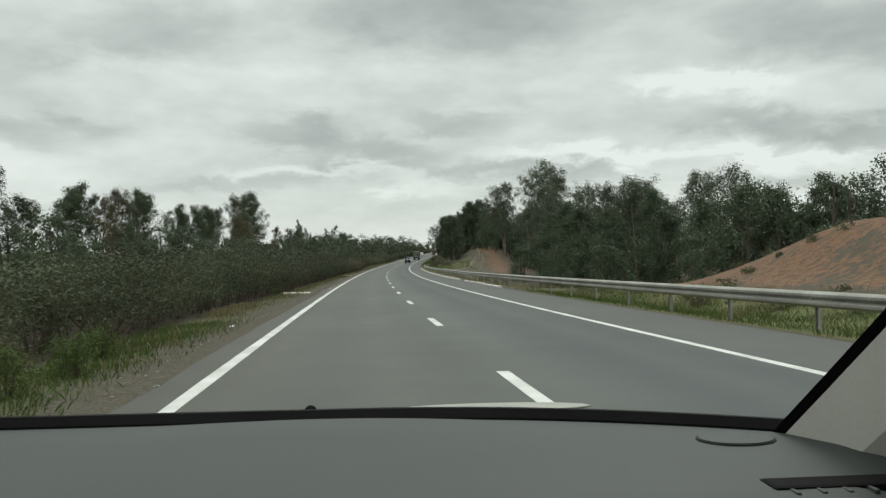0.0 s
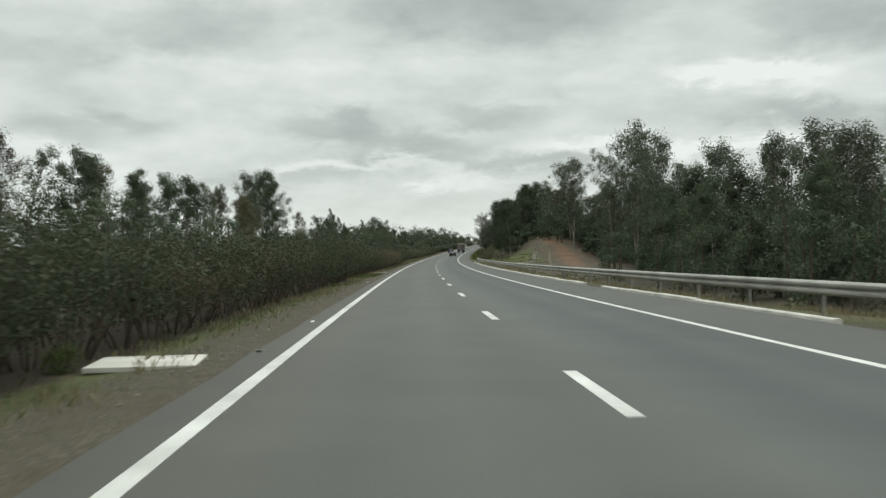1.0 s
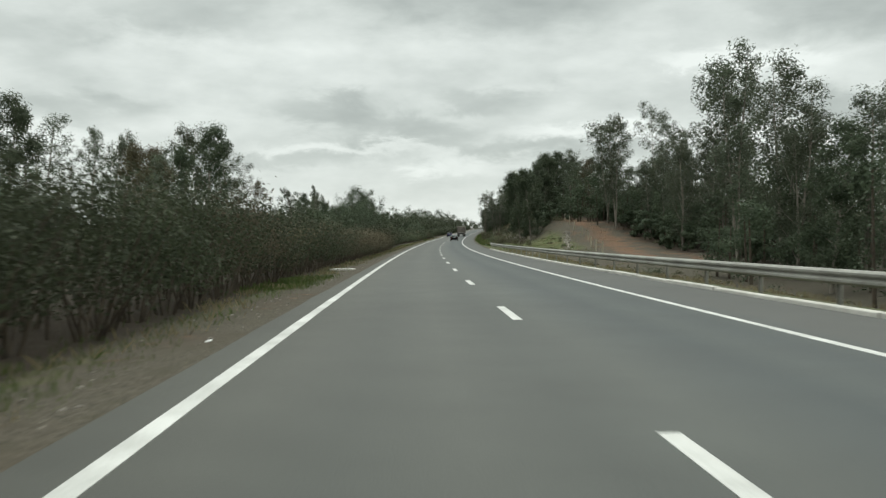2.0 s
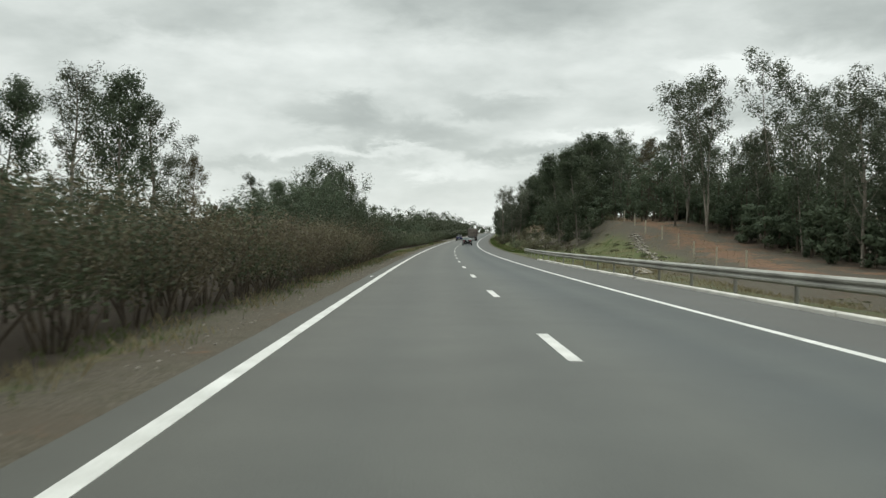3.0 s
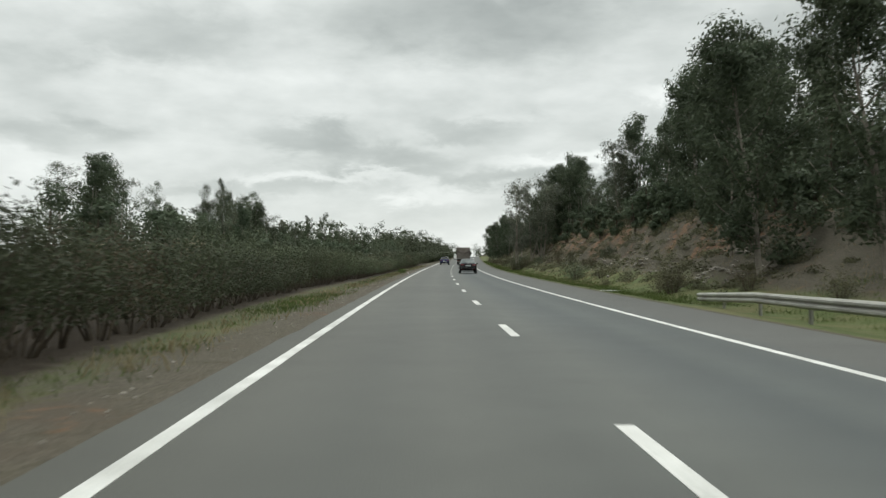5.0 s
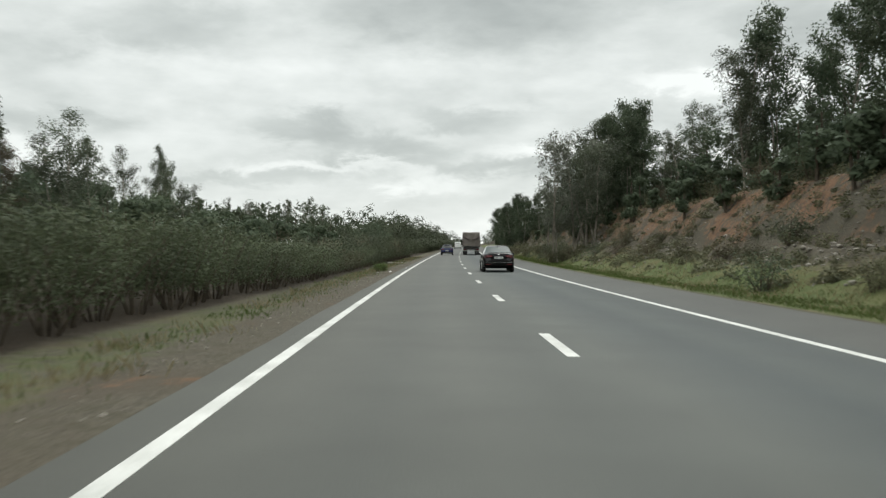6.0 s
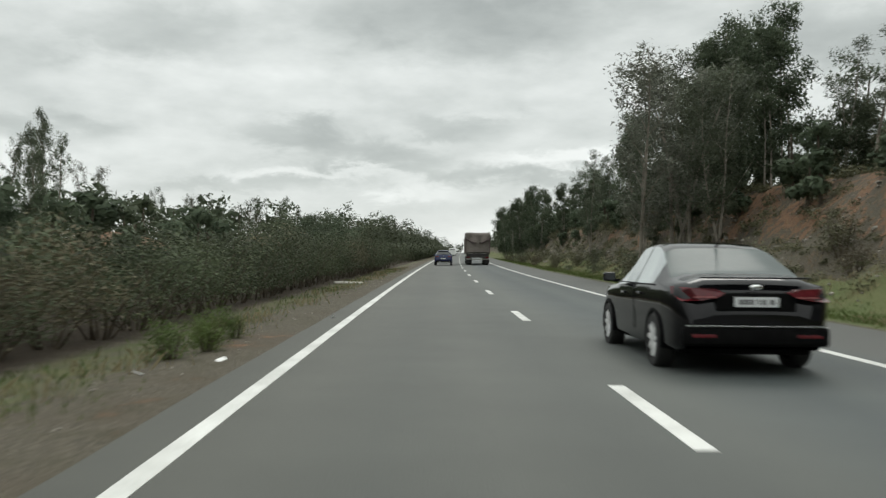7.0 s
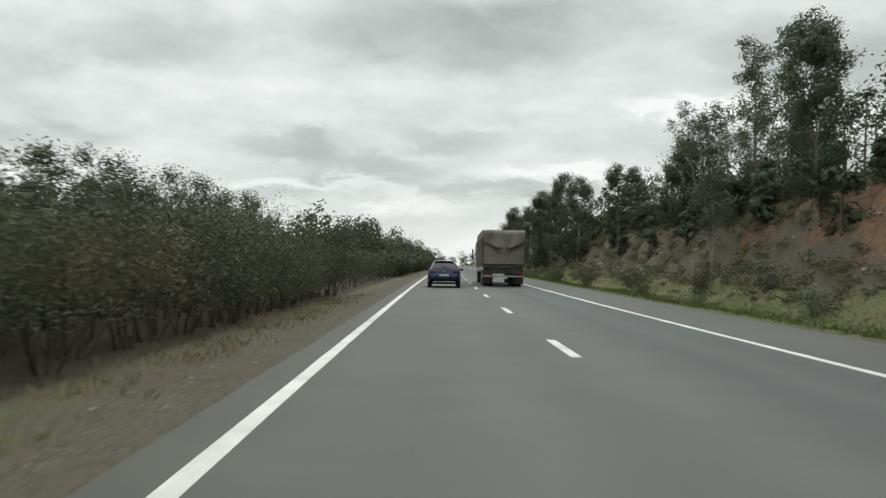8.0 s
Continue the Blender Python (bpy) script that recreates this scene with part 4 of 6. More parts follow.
plant_hedge()
build_hedge_depth()
SPIKY = [shrub_proto(61, 5.4, 2.6, 18, 11000, (0.16, 0.052), LEAF_DARK, "tall_shrub", 0.05, 0.12), shrub_proto(62, 5.4, 2.4, 18, 11000, (0.16, 0.05), LEAF_DARK, "tall_shrub", 0.05, 0.14)]
for s, d, top, wide in ((153, -9.5, 3.8, 0.95), (158, -9.6, 4.5, 1.05), (163, -9.8, 5.3, 1.1), (168, -9.4, 6.0, 1.15), (172.5, -9.5, 7.0, 1.1), (176.5, -9.4, 7.2, 1.1), (180.5, -9.6, 7.0, 1.0), (184, -9.2, 5.8, 0.9),
                        (308, -9.4, 3.2, 0.8), (312, -9.8, 3.6, 0.85), (316, -10.2, 3.9, 0.9), (320, -10.3, 4.0, 0.9), (324, -10.6, 4.1, 0.95), (328.5, -10.8, 4.0, 0.95), (334, -11.2, 4.4, 1.0)):
    t = copy_thing(SPIKY[int(s) % 2], soil_at(s, d, s * 77 % 360, (wide, wide, top / 5.9)))
    t.name = "tall_shrub"
    tagged(t, "tall feathery dark green shrub with upright twigs", "shrub", "tall shrubs behind the hedge")

LOW = [shrub_proto(71, 1.0, 1.5, 9, 1200, (0.10, 0.03), LEAF_SHRUB, "shrub", 0.04), shrub_proto(72, 1.1, 1.3, 9, 900, (0.11, 0.03), LEAF_HEDGE_DRY, "shrub", 0.04), shrub_proto(73, 0.9, 1.6, 9, 1300, (0.09, 0.03), LEAF_DARK, "shrub", 0.03)]
def plant_shrubs(rng, rows):
    """Rows: along, across, height, kind."""
    for s, d, high, kind in rows:
        w = high * rng.uniform(0.8, 1.05)
        t = copy_thing(LOW[kind], soil_at(s, d, rng.uniform(0, 360), (w, w, high)))
        t.name = "shrub"
        tagged(t, ("low grey-green shrub on the bank", "dry brownish shrub on the bank", "dense dark green shrub on the bank")[kind], "shrub", "shrubs on the verge")


rng_s = random.Random(12)
plant_shrubs(rng_s, [
    (249, 9.6, 1.5, 2), (222, 9.8, 1.4, 0), (225, 10.6, 1.5, 0), (236, 9.4, 0.7, 0), (243, 10.4, 0.9, 0), (255, 13, 1.5, 2), (258, 12.4, 1.2, 0), (262, 12.4, 1, 1), (268, 12, 1.1, 0), (274, 11.5, 1.2, 1), (279, 13.5, 1.3, 0),
    (285, 11.8, 1.1, 1), (289, 13.2, 1.8, 0), (294, 11.6, 1.3, 2), (300, 10.4, 1.2, 1), (306, 9.4, 1.3, 0), (313, 10.6, 1, 1), (321, 9.6, 0.9, 2), (328, 10.8, 1.3, 2), (331, 9, 0.7, 2), (336, 10.6, 1.2, 0), (342, 9.2, 1, 0),
])
plant_shrubs(rng_s, [
    (350, 10.2, 1.4, 0), (357, 8.6, 1.3, 1), (364, 9.6, 1.5, 0), (372, 8.4, 1.6, 0), (380, 9, 1.5, 2), (390, 8.2, 1.4, 0), (402, 8, 1.4, 0), (196, 12.6, 0.8, 0), (203, 12.2, 0.9, 1), (209, 11.6, 1, 0), (216, 11.2, 1, 1),
    (182, 15.5, 0.5, 2), (190, 10.5, 0.6, 0), (262, 16.8, 1.6, 0), (270, 17.5, 1.7, 1), (281, 17.6, 1.8, 0), (292, 17, 1.6, 1), (300, 17.4, 1.5, 0), (322, 15.8, 1.7, 0), (330, 16.8, 1.6, 2), (247, 15.4, 1.3, 0), (345, 15, 1.5, 0),
])
plant_shrubs(rng_s, [
    (303, 8.8, 1.7, 0), (305.4, 9.5, 1.9, 2), (301, 9.8, 1.6, 0), (307.5, 10.4, 1.8, 2),
    (48, 11, 0.9, 0), (30, 9.4, 0.8, 1), (58, 10.6, 1.2, 0), (66, 11.5, 1.2, 2), (75, 10.8, 1.4, 0), (85, 12, 1.5, 2), (96, 12.6, 1.6, 0), (108, 13, 1.5, 2), (120, 13.5, 1.5, 0), (131, 14, 1.4, 2),
])
FERN = shrub_proto(74, 0.9, 1.3, 12, 1500, (0.13, 0.022), GRASS, "shrub", 0.02, 0.2)
for s, d, high in ((9.6, -5.6, 0.5), (11.8, -5.5, 0.62), (13.4, -5.35, 0.6), (15.6, -5.6, 0.55), (8.2, -5.2, 0.45), (47.0, -6.2, 0.4), (267.6, -5.0, 0.5), (268.4, -4.75, 0.42), (269.3, -5.0, 0.55), (270.2, -4.8, 0.4)):
    t = copy_thing(FERN, soil_at(s, d, s * 131 % 360, (high, high, high * 1.1)))
    t.name = "shrub"
    tagged(t, "low feathery green shrub on the dirt verge", "shrub", "shrubs on the verge")
LOW.append(FERN)
retire(TALL + AIRY + BROAD + THIN + RUST + HEDGE + SPIKY + LOW)


# ---------------------------------------------------------------- woods and grass too many to count
def build_woods():
    """The woods behind the single trees, the undergrowth, and the far tree lines on both sides."""
    rng = np.random.default_rng(5)
    near, far = [], []
    for _ in range(120):
        s = rng.uniform(35, 420)
        near.append((s, rng.uniform(31, 46) if s < 250 else table(s, BANK_TOP) + rng.uniform(6, 24), rng.uniform(6, 11)))
    for _ in range(60):
        near.append((rng.uniform(58, 138), rng.uniform(19.5, 30), rng.uniform(4.5, 8.5)))
    for _ in range(130):
        s = rng.uniform(165, 420)
        near.append((s, rng.uniform(28.5, 36) if s < 240 else table(s, BANK_TOP) + rng.uniform(0.8, 11), rng.uniform(2.2, 6.0)))
    for _ in range(150):
        s = rng.uniform(214, 405)
        near.append((s, table(s, BANK_TOP) + rng.uniform(-2.2, 2.6), rng.uniform(1.5, 3.6)))
    for _ in range(60):
        near.append((rng.uniform(203, 272), rng.uniform(21.5, 34), rng.uniform(5, 10)))
    for _ in range(46):
        near.append((rng.uniform(42, 205), -rng.uniform(13, 24), rng.uniform(2.6, 4.6)))
    for _ in range(30):
        near.append((rng.uniform(44, 66), rng.uniform(20, 30), rng.uniform(4.8, 6.6)))
    for _ in range(40):
        near.append((rng.uniform(30, 120), -rng.uniform(20, 34), rng.uniform(4.0, 6.4)))
    for _ in range(85):
        near.append((rng.uniform(138, 215), rng.uniform(27.5, 34), rng.uniform(3, 7.5)))
    for _ in range(70):
        near.append((rng.uniform(130, 225), rng.uniform(25.5, 30), rng.uniform(2.0, 4.6)))
    for _ in range(75):
        d = rng.uniform(11, 25)
        near.append((rng.uniform(232, 302), -d, 2.5 + 0.16 * (d - 11) + rng.uniform(0, 0.7)))
    for _ in range(70):
        near.append((rng.uniform(30, 330), -rng.uniform(34, 58), rng.uniform(4.5, 8.0)))
    for _ in range(110):
        s = rng.uniform(35, 420)
        far.append((s, rng.uniform(46, 80), rng.uniform(8, 12)))
    for _ in range(230):
        s = rng.uniform(330, 720)
        far.append((s, -rng.uniform(14 if s > 400 else 26, 75), rng.uniform(5.0, 8.5) if s < 430 else rng.uniform(6.5, 12.5)))
    for _ in range(120):
        far.append((rng.uniform(420, 760), rng.uniform(11, 50), rng.uniform(6, 11)))
    for _ in range(170):
        far.append((rng.uniform(720, 1000), rng.uniform(-120, 140), rng.uniform(7, 13)))
    for _ in range(90):
        far.append((rng.uniform(950, 1080), rng.uniform(-60, 80), rng.uniform(6.0, 9.5)))
    woods = thing("woods", Matrix.Identity(4), "dense dark woods of eucalyptus behind the road", "woods", kind="stuff")
    close = [q for q in near if q[0] < 140]
    near = [q for q in near if q[0] >= 140]
    for key, spots, n, leaf in (("close_foliage", close, 800, (0.22, 0.11)), ("near_foliage", near, 480, (0.36, 0.17)), ("far_foliage", far, 150, (0.8, 0.42))):
        cents, verts, faces = [], [], []
        for s, d, h in spots:
            if -9 < d < 10 and s < 930:
                continue
            base = place(s, d, soil_height(s, d))
            lobes = rng.integers(5, 9)
            per = n // lobes
            for _ in range(lobes):
                u = rng.uniform(0.12, 0.92)
                r = h * 0.24 * math.sin(math.pi * (0.15 + 0.75 * u)) * rng.uniform(0.3, 1.1)
                a = rng.random() * 6.283
                c = np.array(base) + np.array([math.cos(a) * r, math.sin(a) * r, h * u])
                o = ball(rng, per, h * np.array([0.20, 0.20, 0.15]) * rng.uniform(0.7, 1.2), 0.42)
                o[:, :3] += c
                cents.append(o)
            v, f = tube([base + Vector((0, 0, -0.3)), base + Vector((rng.normal() * 0.2, rng.normal() * 0.2, h * 0.8))], [0.12, 0.04], 5)
            o = len(verts)
            verts.extend(v), faces.extend(tuple(i + o for i in g) for g in f)
        part("trunks", mesh_from("trunks", verts, faces, STEM), STEM, woods)
        part(key, leaves(key, np.concatenate(cents), leaf[0], leaf[1], LEAF_DARK, rng, 0.3), None, woods)


def build_undergrowth():
    """Ragged scrub on the cut, along its top and at the woods' edge."""
    rng, cents = np.random.default_rng(23), []
    spots = []
    for _ in range(1350):
        s = rng.uniform(216, 405)
        foot, top = table(s, BANK_FOOT), table(s, BANK_TOP)
        u = rng.beta(1.3, 1.5) * 1.18
        spots.append((s, foot + 0.6 + (top - foot) * u, rng.uniform(0.2, 0.75) * (1.7 if u > 0.92 else 1)))
    for _ in range(130):
        spots.append((rng.uniform(52, 140), rng.uniform(8.5, 19), rng.uniform(0.3, 0.9)))
    for _ in range(90):
        spots.append((rng.uniform(172, 236), rng.uniform(11, 17) if rng.random() < 0.5 else rng.uniform(26.5, 32), rng.uniform(0.2, 0.7)))
    for _ in range(60):
        spots.append((rng.uniform(8, 50), rng.uniform(10, 20), rng.uniform(0.2, 0.6)))
    for s, d, r in spots:
        n = int(60 + 90 * r)
        o = ball(rng, n, (r, r, 0.8 * r))
        o[:, 2] = np.abs(o[:, 2])
        o[:, :3] += np.array(place(s, d, soil_height(s, d) - 0.05))
        cents.append(o)
    ob = new("undergrowth", leaves("undergrowth", np.concatenate(cents), 0.17, 0.06, LEAF_SHRUB, rng, -0.2))
    tagged(ob, "ragged grey-green scrub on the cut slope", "undergrowth", kind="stuff")


def blades(name, spots, height, mat, label, rng):
    """Upright grass blades, two leaning triangles' width each."""
    n = len(spots)
    base = np.array([place(s, d, soil_height(s, d) - 0.02) for s, d in spots])
    h = height * rng.uniform(0.5, 1.3, n)[:, None]
    a = rng.random(n) * 6.283
    w = np.stack([np.cos(a), np.sin(a), np.zeros(n)], 1) * 0.0055 * (0.6 + h / height)
    lean = rng.normal(size=(n, 3)) * np.array([0.35, 0.35, 0]) * h
    v = np.empty((n, 4, 3))
    v[:, 0], v[:, 1] = base - w, base + w
    v[:, 2] = base + w * 0.55 + lean * 0.45 + np.array([0, 0, 1]) * h * 0.65
    v[:, 3] = base + lean + np.array([0, 0, 1]) * h
    me = bpy.data.meshes.new(name)
    me.vertices.add(n * 4), me.loops.add(n * 4), me.polygons.add(n)
    me.vertices.foreach_set("co", v.ravel())
    me.loops.foreach_set("vertex_index", np.arange(n * 4))
    me.polygons.foreach_set("loop_start", np.arange(n) * 4)
    me.materials.append(mat)
    me.update(calc_edges=True)
    return tagged(new(name, me), label, "grass", kind="stuff")


def build_grass():
    rng = np.random.default_rng(8)

    def clumped(n, s0, s1, lo, hi, spread=0.35, per=22):
        out = []
        for _ in range(n // per):
            s, d = rng.uniform(s0, s1), lo + (hi - lo) * rng.random()
            q = rng.normal(size=(per, 2)) * spread
            out += [(s + a, d + b) for a, b in q if lo - 0.3 < d + b < hi + 0.6]
        return out

    left = clumped(17000, 2, 330, -6.3, -5.0) + clumped(9000, 3, 24, -6.4, -4.9, 0.4) + clumped(5000, 96, 104, -6.6, -4.9) + clumped(2200, 205, 216, -6.6, -5.3)
    blades("grass", left, 0.11, GRASS, "rough green grass under the hedge", rng)
    right = clumped(15000, 8, 50, 6.7, 10.5) + clumped(28000, 212, 350, 6.7, 9.8) + clumped(12000, 350, 420, 6.7, 9.0) + clumped(8000, 168, 212, 8.5, 17)
    blades("grass", right, 0.14, GRASS, "green grass on the verge at the foot of the bank", rng)
    dry = clumped(8000, 4, 330, -6.0, -4.9, 0.25) + clumped(1300, 28, 34, -6.2, -5.7, 0.25) + clumped(7000, 230, 350, 7.5, 13) + clumped(20000, 238, 400, 9.5, 17.5, 0.5) + clumped(5000, 170, 236, 11, 24, 0.5) + clumped(9000, 50, 175, 6.9, 10) + clumped(4500, 10, 48, 8, 13)
    blades("dry_grass", dry, 0.17, STRAW, "dry straw-coloured grass tufts on the verge", rng)


def pebble(seed):
    rng = random.Random(seed)
    bm = bmesh.new()
    bmesh.ops.create_icosphere(bm, subdivisions=1, radius=0.5)
    for v in bm.verts:
        v.co *= rng.uniform(0.7, 1.15)
        v.co.z *= 0.6
    me = bpy.data.meshes.new("stone")
    bm.to_mesh(me)
    bm.free()
    me.materials.append(STONE)
    return me


def build_chute():
    """Rubble-lined drain that runs from the track down to the rail."""
    drain = thing("drain_chute", Matrix.Identity(4), "stone rubble drain running down the grassy slope", "drain")
    stones = [pebble(k) for k in range(5)]
    rng = random.Random(3)
    line = [(200, 18.6), (194, 17.7), (189, 17.0), (183, 16.4), (175, 14.9), (166, 12.4), (157, 9.8), (148, 7.6)]
    for i in range(len(line) - 1):
        for k in range(40):
            u = (k + rng.random()) / 40
            s, d = (line[i][j] + (line[i + 1][j] - line[i][j]) * u for j in (0, 1))
            d += rng.gauss(0, 0.32)
            z = rng.uniform(0.16, 0.44)
            ob = new("stone", rng.choice(stones))
            ob.parent = drain
            ob.matrix_basis = soil_at(s, d, rng.uniform(0, 360), (z, z * rng.uniform(0.7, 1.2), z * 0.7), -0.04)
    return drain


def build_bank_stones():
    """Loose stones that have come down the cut."""
    verts, faces, rng = [], [], random.Random(6)
    shapes = [pebble(20 + k) for k in range(4)]
    data = [([v.co.copy() for v in m.vertices], [tuple(p.vertices) for p in m.polygons]) for m in shapes]
    for _ in range(1300):
        s = rng.uniform(236, 380)
        u = rng.betavariate(2.2, 2.2)
        d = table(s, BANK_FOOT) + (table(s, BANK_TOP) - table(s, BANK_FOOT)) * u
        z = min(0.55, rng.lognormvariate(-2.2, 0.55))
        m = soil_at(s, d, rng.uniform(0, 360), (z, z, z), -0.02)
        vs, fs = rng.choice(data)
        o = len(verts)
        verts.extend(m @ v for v in vs), faces.extend(tuple(i + o for i in f) for f in fs)
    for _ in range(26):
        s0, u0 = rng.uniform(222, 372), rng.uniform(0.18, 0.6)
        for _ in range(34):
            s = s0 + rng.gauss(0, 1.1)
            d = table(s, BANK_FOOT) + (table(s, BANK_TOP) - table(s, BANK_FOOT)) * (u0 + rng.gauss(0, 0.06))
            z = rng.uniform(0.12, 0.36)
            m = soil_at(s, d, rng.uniform(0, 360), (z, z * rng.uniform(0.6, 1.2), z * 0.8), -0.02)
            vs, fs = rng.choice(data)
            o = len(verts)
            verts.extend(m @ v for v in vs), faces.extend(tuple(i + o for i in f) for f in fs)
    for _ in range(900):
        s, d = rng.uniform(3, 320), -4.2 - abs(rng.gauss(0, 0.6))
        z = rng.uniform(0.02, 0.07)
        m = soil_at(s, d, rng.uniform(0, 360), (z, z, z), -0.005)
        vs, fs = rng.choice(data)
        o = len(verts)
        verts.extend(m @ v for v in vs), faces.extend(tuple(i + o for i in f) for f in fs)
    for m in shapes:
        bpy.data.meshes.remove(m)
    tagged(new("loose_stones", mesh_from("loose_stones", verts, faces, STONE)), "loose pale stones on the bank and verge", "stones", kind="stuff")


def build_posts():
    bm = bmesh.new()
    bmesh.ops.create_cone(bm, cap_ends=True, segments=8, radius1=0.06, radius2=0.05, depth=1.5)
    bmesh.ops.translate(bm, vec=(0, 0, 0.6), verts=bm.verts)
    me = bpy.data.meshes.new("fence_post")
    bm.to_mesh(me)
    bm.free()
    me.materials.append(WOODPOST)
    for s, d in ((212, 19.8), (205, 19.6), (198.7, 19.4), (192.5, 19.6), (185.4, 19.3), (176.4, 18.1), (168, 17.2), (160, 16.4)):
        ob = new("fence_post", me)
        ob.matrix_basis = soil_at(s, d)
        tagged(ob, "thin pale fence post beside the dirt track", "fence post", "posts along the track")


def slab(s, d, ln, wd, turn, label, name="concrete_slab", mat=KERB, lift=0.03):
    bm = box_bm((wd, ln, 0.07), (0, 0, 0), 0.012)
    me = bpy.data.meshes.new(name)
    bm.to_mesh(me)
    bm.free()
    me.materials.append(mat)
    ob = new(name, me)
    ob.matrix_basis = soil_at(s, d, turn, sink=-lift)
    tagged(ob, label, "slab")


build_woods()
build_undergrowth()
build_grass()
build_chute()
build_bank_stones()
build_posts()
rng_l = random.Random(31)
scrap = box_bm((0.22, 0.13, 0.02), (0, 0, 0.01), 0.004)
for v in scrap.verts:
    v.co.z += 0.03 * math.sin(v.co.x * 19) + 0.02 * math.sin(v.co.y * 31)
scrap_mesh = bpy.data.meshes.new("litter")
scrap.to_mesh(scrap_mesh)
scrap_mesh.materials.append(LITTER)
for s, d in ((53.6, -3.75), (48.0, -3.86), (141.2, -3.71), (273.9, -3.76), (11.9, -3.92), (267.3, -4.3), (266.2, -4.9), (22.0, -4.6), (84.0, -4.3), (170.0, -4.6)):
    ob = new("litter", scrap_mesh)
    z = rng_l.uniform(0.35, 0.7)
    ob.matrix_basis = at(s, d, 0.012 if d > EDGE_L else soil_height(s, d) + 0.01, rng_l.uniform(0, 360)) @ Matrix.Diagonal((z, z, z, 1))
    tagged(ob, "crumpled scrap of pale litter at the roadside", "litter", "roadside litter")
slab(47.2, -5.15, 1.15, 1.35, 6, "pale concrete drain cover in the grass verge")
slab(111.3, -4.95, 0.95, 1.0, -4, "pale concrete drain cover beside the hedge")
slab(295.6, -5.75, 1.5, 1.25, 9, "pale flat concrete slabs beside the hedge")
slab(223.5, 7.2, 0.35, 0.9, 10, "pale flat board lying in the grass", "board", LITTER)


# ---------------------------------------------------------------- vehicles
BLACK_PAINT = material("black_car_paint", (0.004, 0.004, 0.005), (0.007, 0.007, 0.008), 2, 60, 0.06, spec=0.35)
BLUE_PAINT = material("dark_blue_car_paint", (0.005, 0.010, 0.050), (0.009, 0.016, 0.075), 2, 60, 0.10, spec=0.5)
GREY_PAINT = material("dark_grey_car_paint", (0.03, 0.032, 0.034), (0.045, 0.047, 0.05), 2, 60, 0.25, coat=1.0)
WHITE_PAINT = material("white_van_paint", (0.62, 0.62, 0.60), (0.74, 0.74, 0.72), 1.5, 30, 0.4, coat=0.5)
GLASS = material("tinted_glass", (0.50, 0.55, 0.55), (0.54, 0.58, 0.58), 2, 20, 0.03, see=0.95, ior=1.03, coat=0.6)
REAR_GLASS = material("dark_tinted_glass", (0.070, 0.086, 0.084), (0.082, 0.098, 0.096), 2, 20, 0.25, spec=0.06)
SIDE_GLASS = material("reflecting_side_glass", (0.50, 0.54, 0.54), (0.56, 0.60, 0.60), 2, 20, 0.06, metal=0.85)
DARK_GLASS = material("dark_glass", (0.012, 0.014, 0.016), (0.02, 0.022, 0.024), 2, 20, 0.06)
RUBBER = material("tyre_rubber", (0.012, 0.012, 0.012), (0.028, 0.027, 0.026), 6, 60, 0.85, 0.003)
TRIM = material("black_plastic", (0.003, 0.003, 0.003), (0.006, 0.006, 0.006), 8, 90, 0.7, spec=0.06)
ALLOY = material("silver_alloy", (0.60, 0.60, 0.60), (0.80, 0.80, 0.79), 8, 60, 0.4, metal=0.25)
CHROME = material("chrome", (0.65, 0.65, 0.65), (0.75, 0.75, 0.75), 8, 60, 0.12, metal=1.0)
RED_LENS = material("red_lamp_lens", (0.075, 0.006, 0.010), (0.13, 0.012, 0.016), 14, 60, 0.2, coat=0.3)
RED_GLINT = material("pale_red_lens", (0.25, 0.07, 0.07), (0.34, 0.12, 0.12), 14, 60, 0.2)
PLATE = material("white_plate", (0.62, 0.63, 0.63), (0.70, 0.71, 0.71), 6, 60, 0.45)
INK = material("dark_ink", (0.10, 0.10, 0.10), (0.17, 0.17, 0.17), 6, 60, 0.6)
TARP = material("dusty_tarpaulin", (0.105, 0.090, 0.077), (0.205, 0.180, 0.158), 0.9, 9, 0.85, 0.012)
TARP_DARK = material("tarpaulin_fold", (0.055, 0.040, 0.038), (0.115, 0.085, 0.078), 2.5, 16, 0.85, 0.01)
CHASSIS = material("dirty_chassis", (0.020, 0.019, 0.018), (0.060, 0.056, 0.050), 2, 20, 0.8, 0.004)
DASH = material("grey_dashboard_plastic", (0.036, 0.041, 0.038), (0.056, 0.062, 0.059), 1.6, 420, 0.6, 0.0005, spec=0.3)
DASH_DARK = material("dark_dashboard_plastic", (0.012, 0.013, 0.013), (0.022, 0.024, 0.023), 3, 300, 0.7, 0.0003, spec=0.15)
BEIGE = material("pillar_trim", (0.52, 0.50, 0.45), (0.60, 0.58, 0.52), 3, 160, 0.8, 0.0006)
SEAT = material("seat_cloth", (0.025, 0.025, 0.026), (0.05, 0.05, 0.05), 5, 120, 0.95)


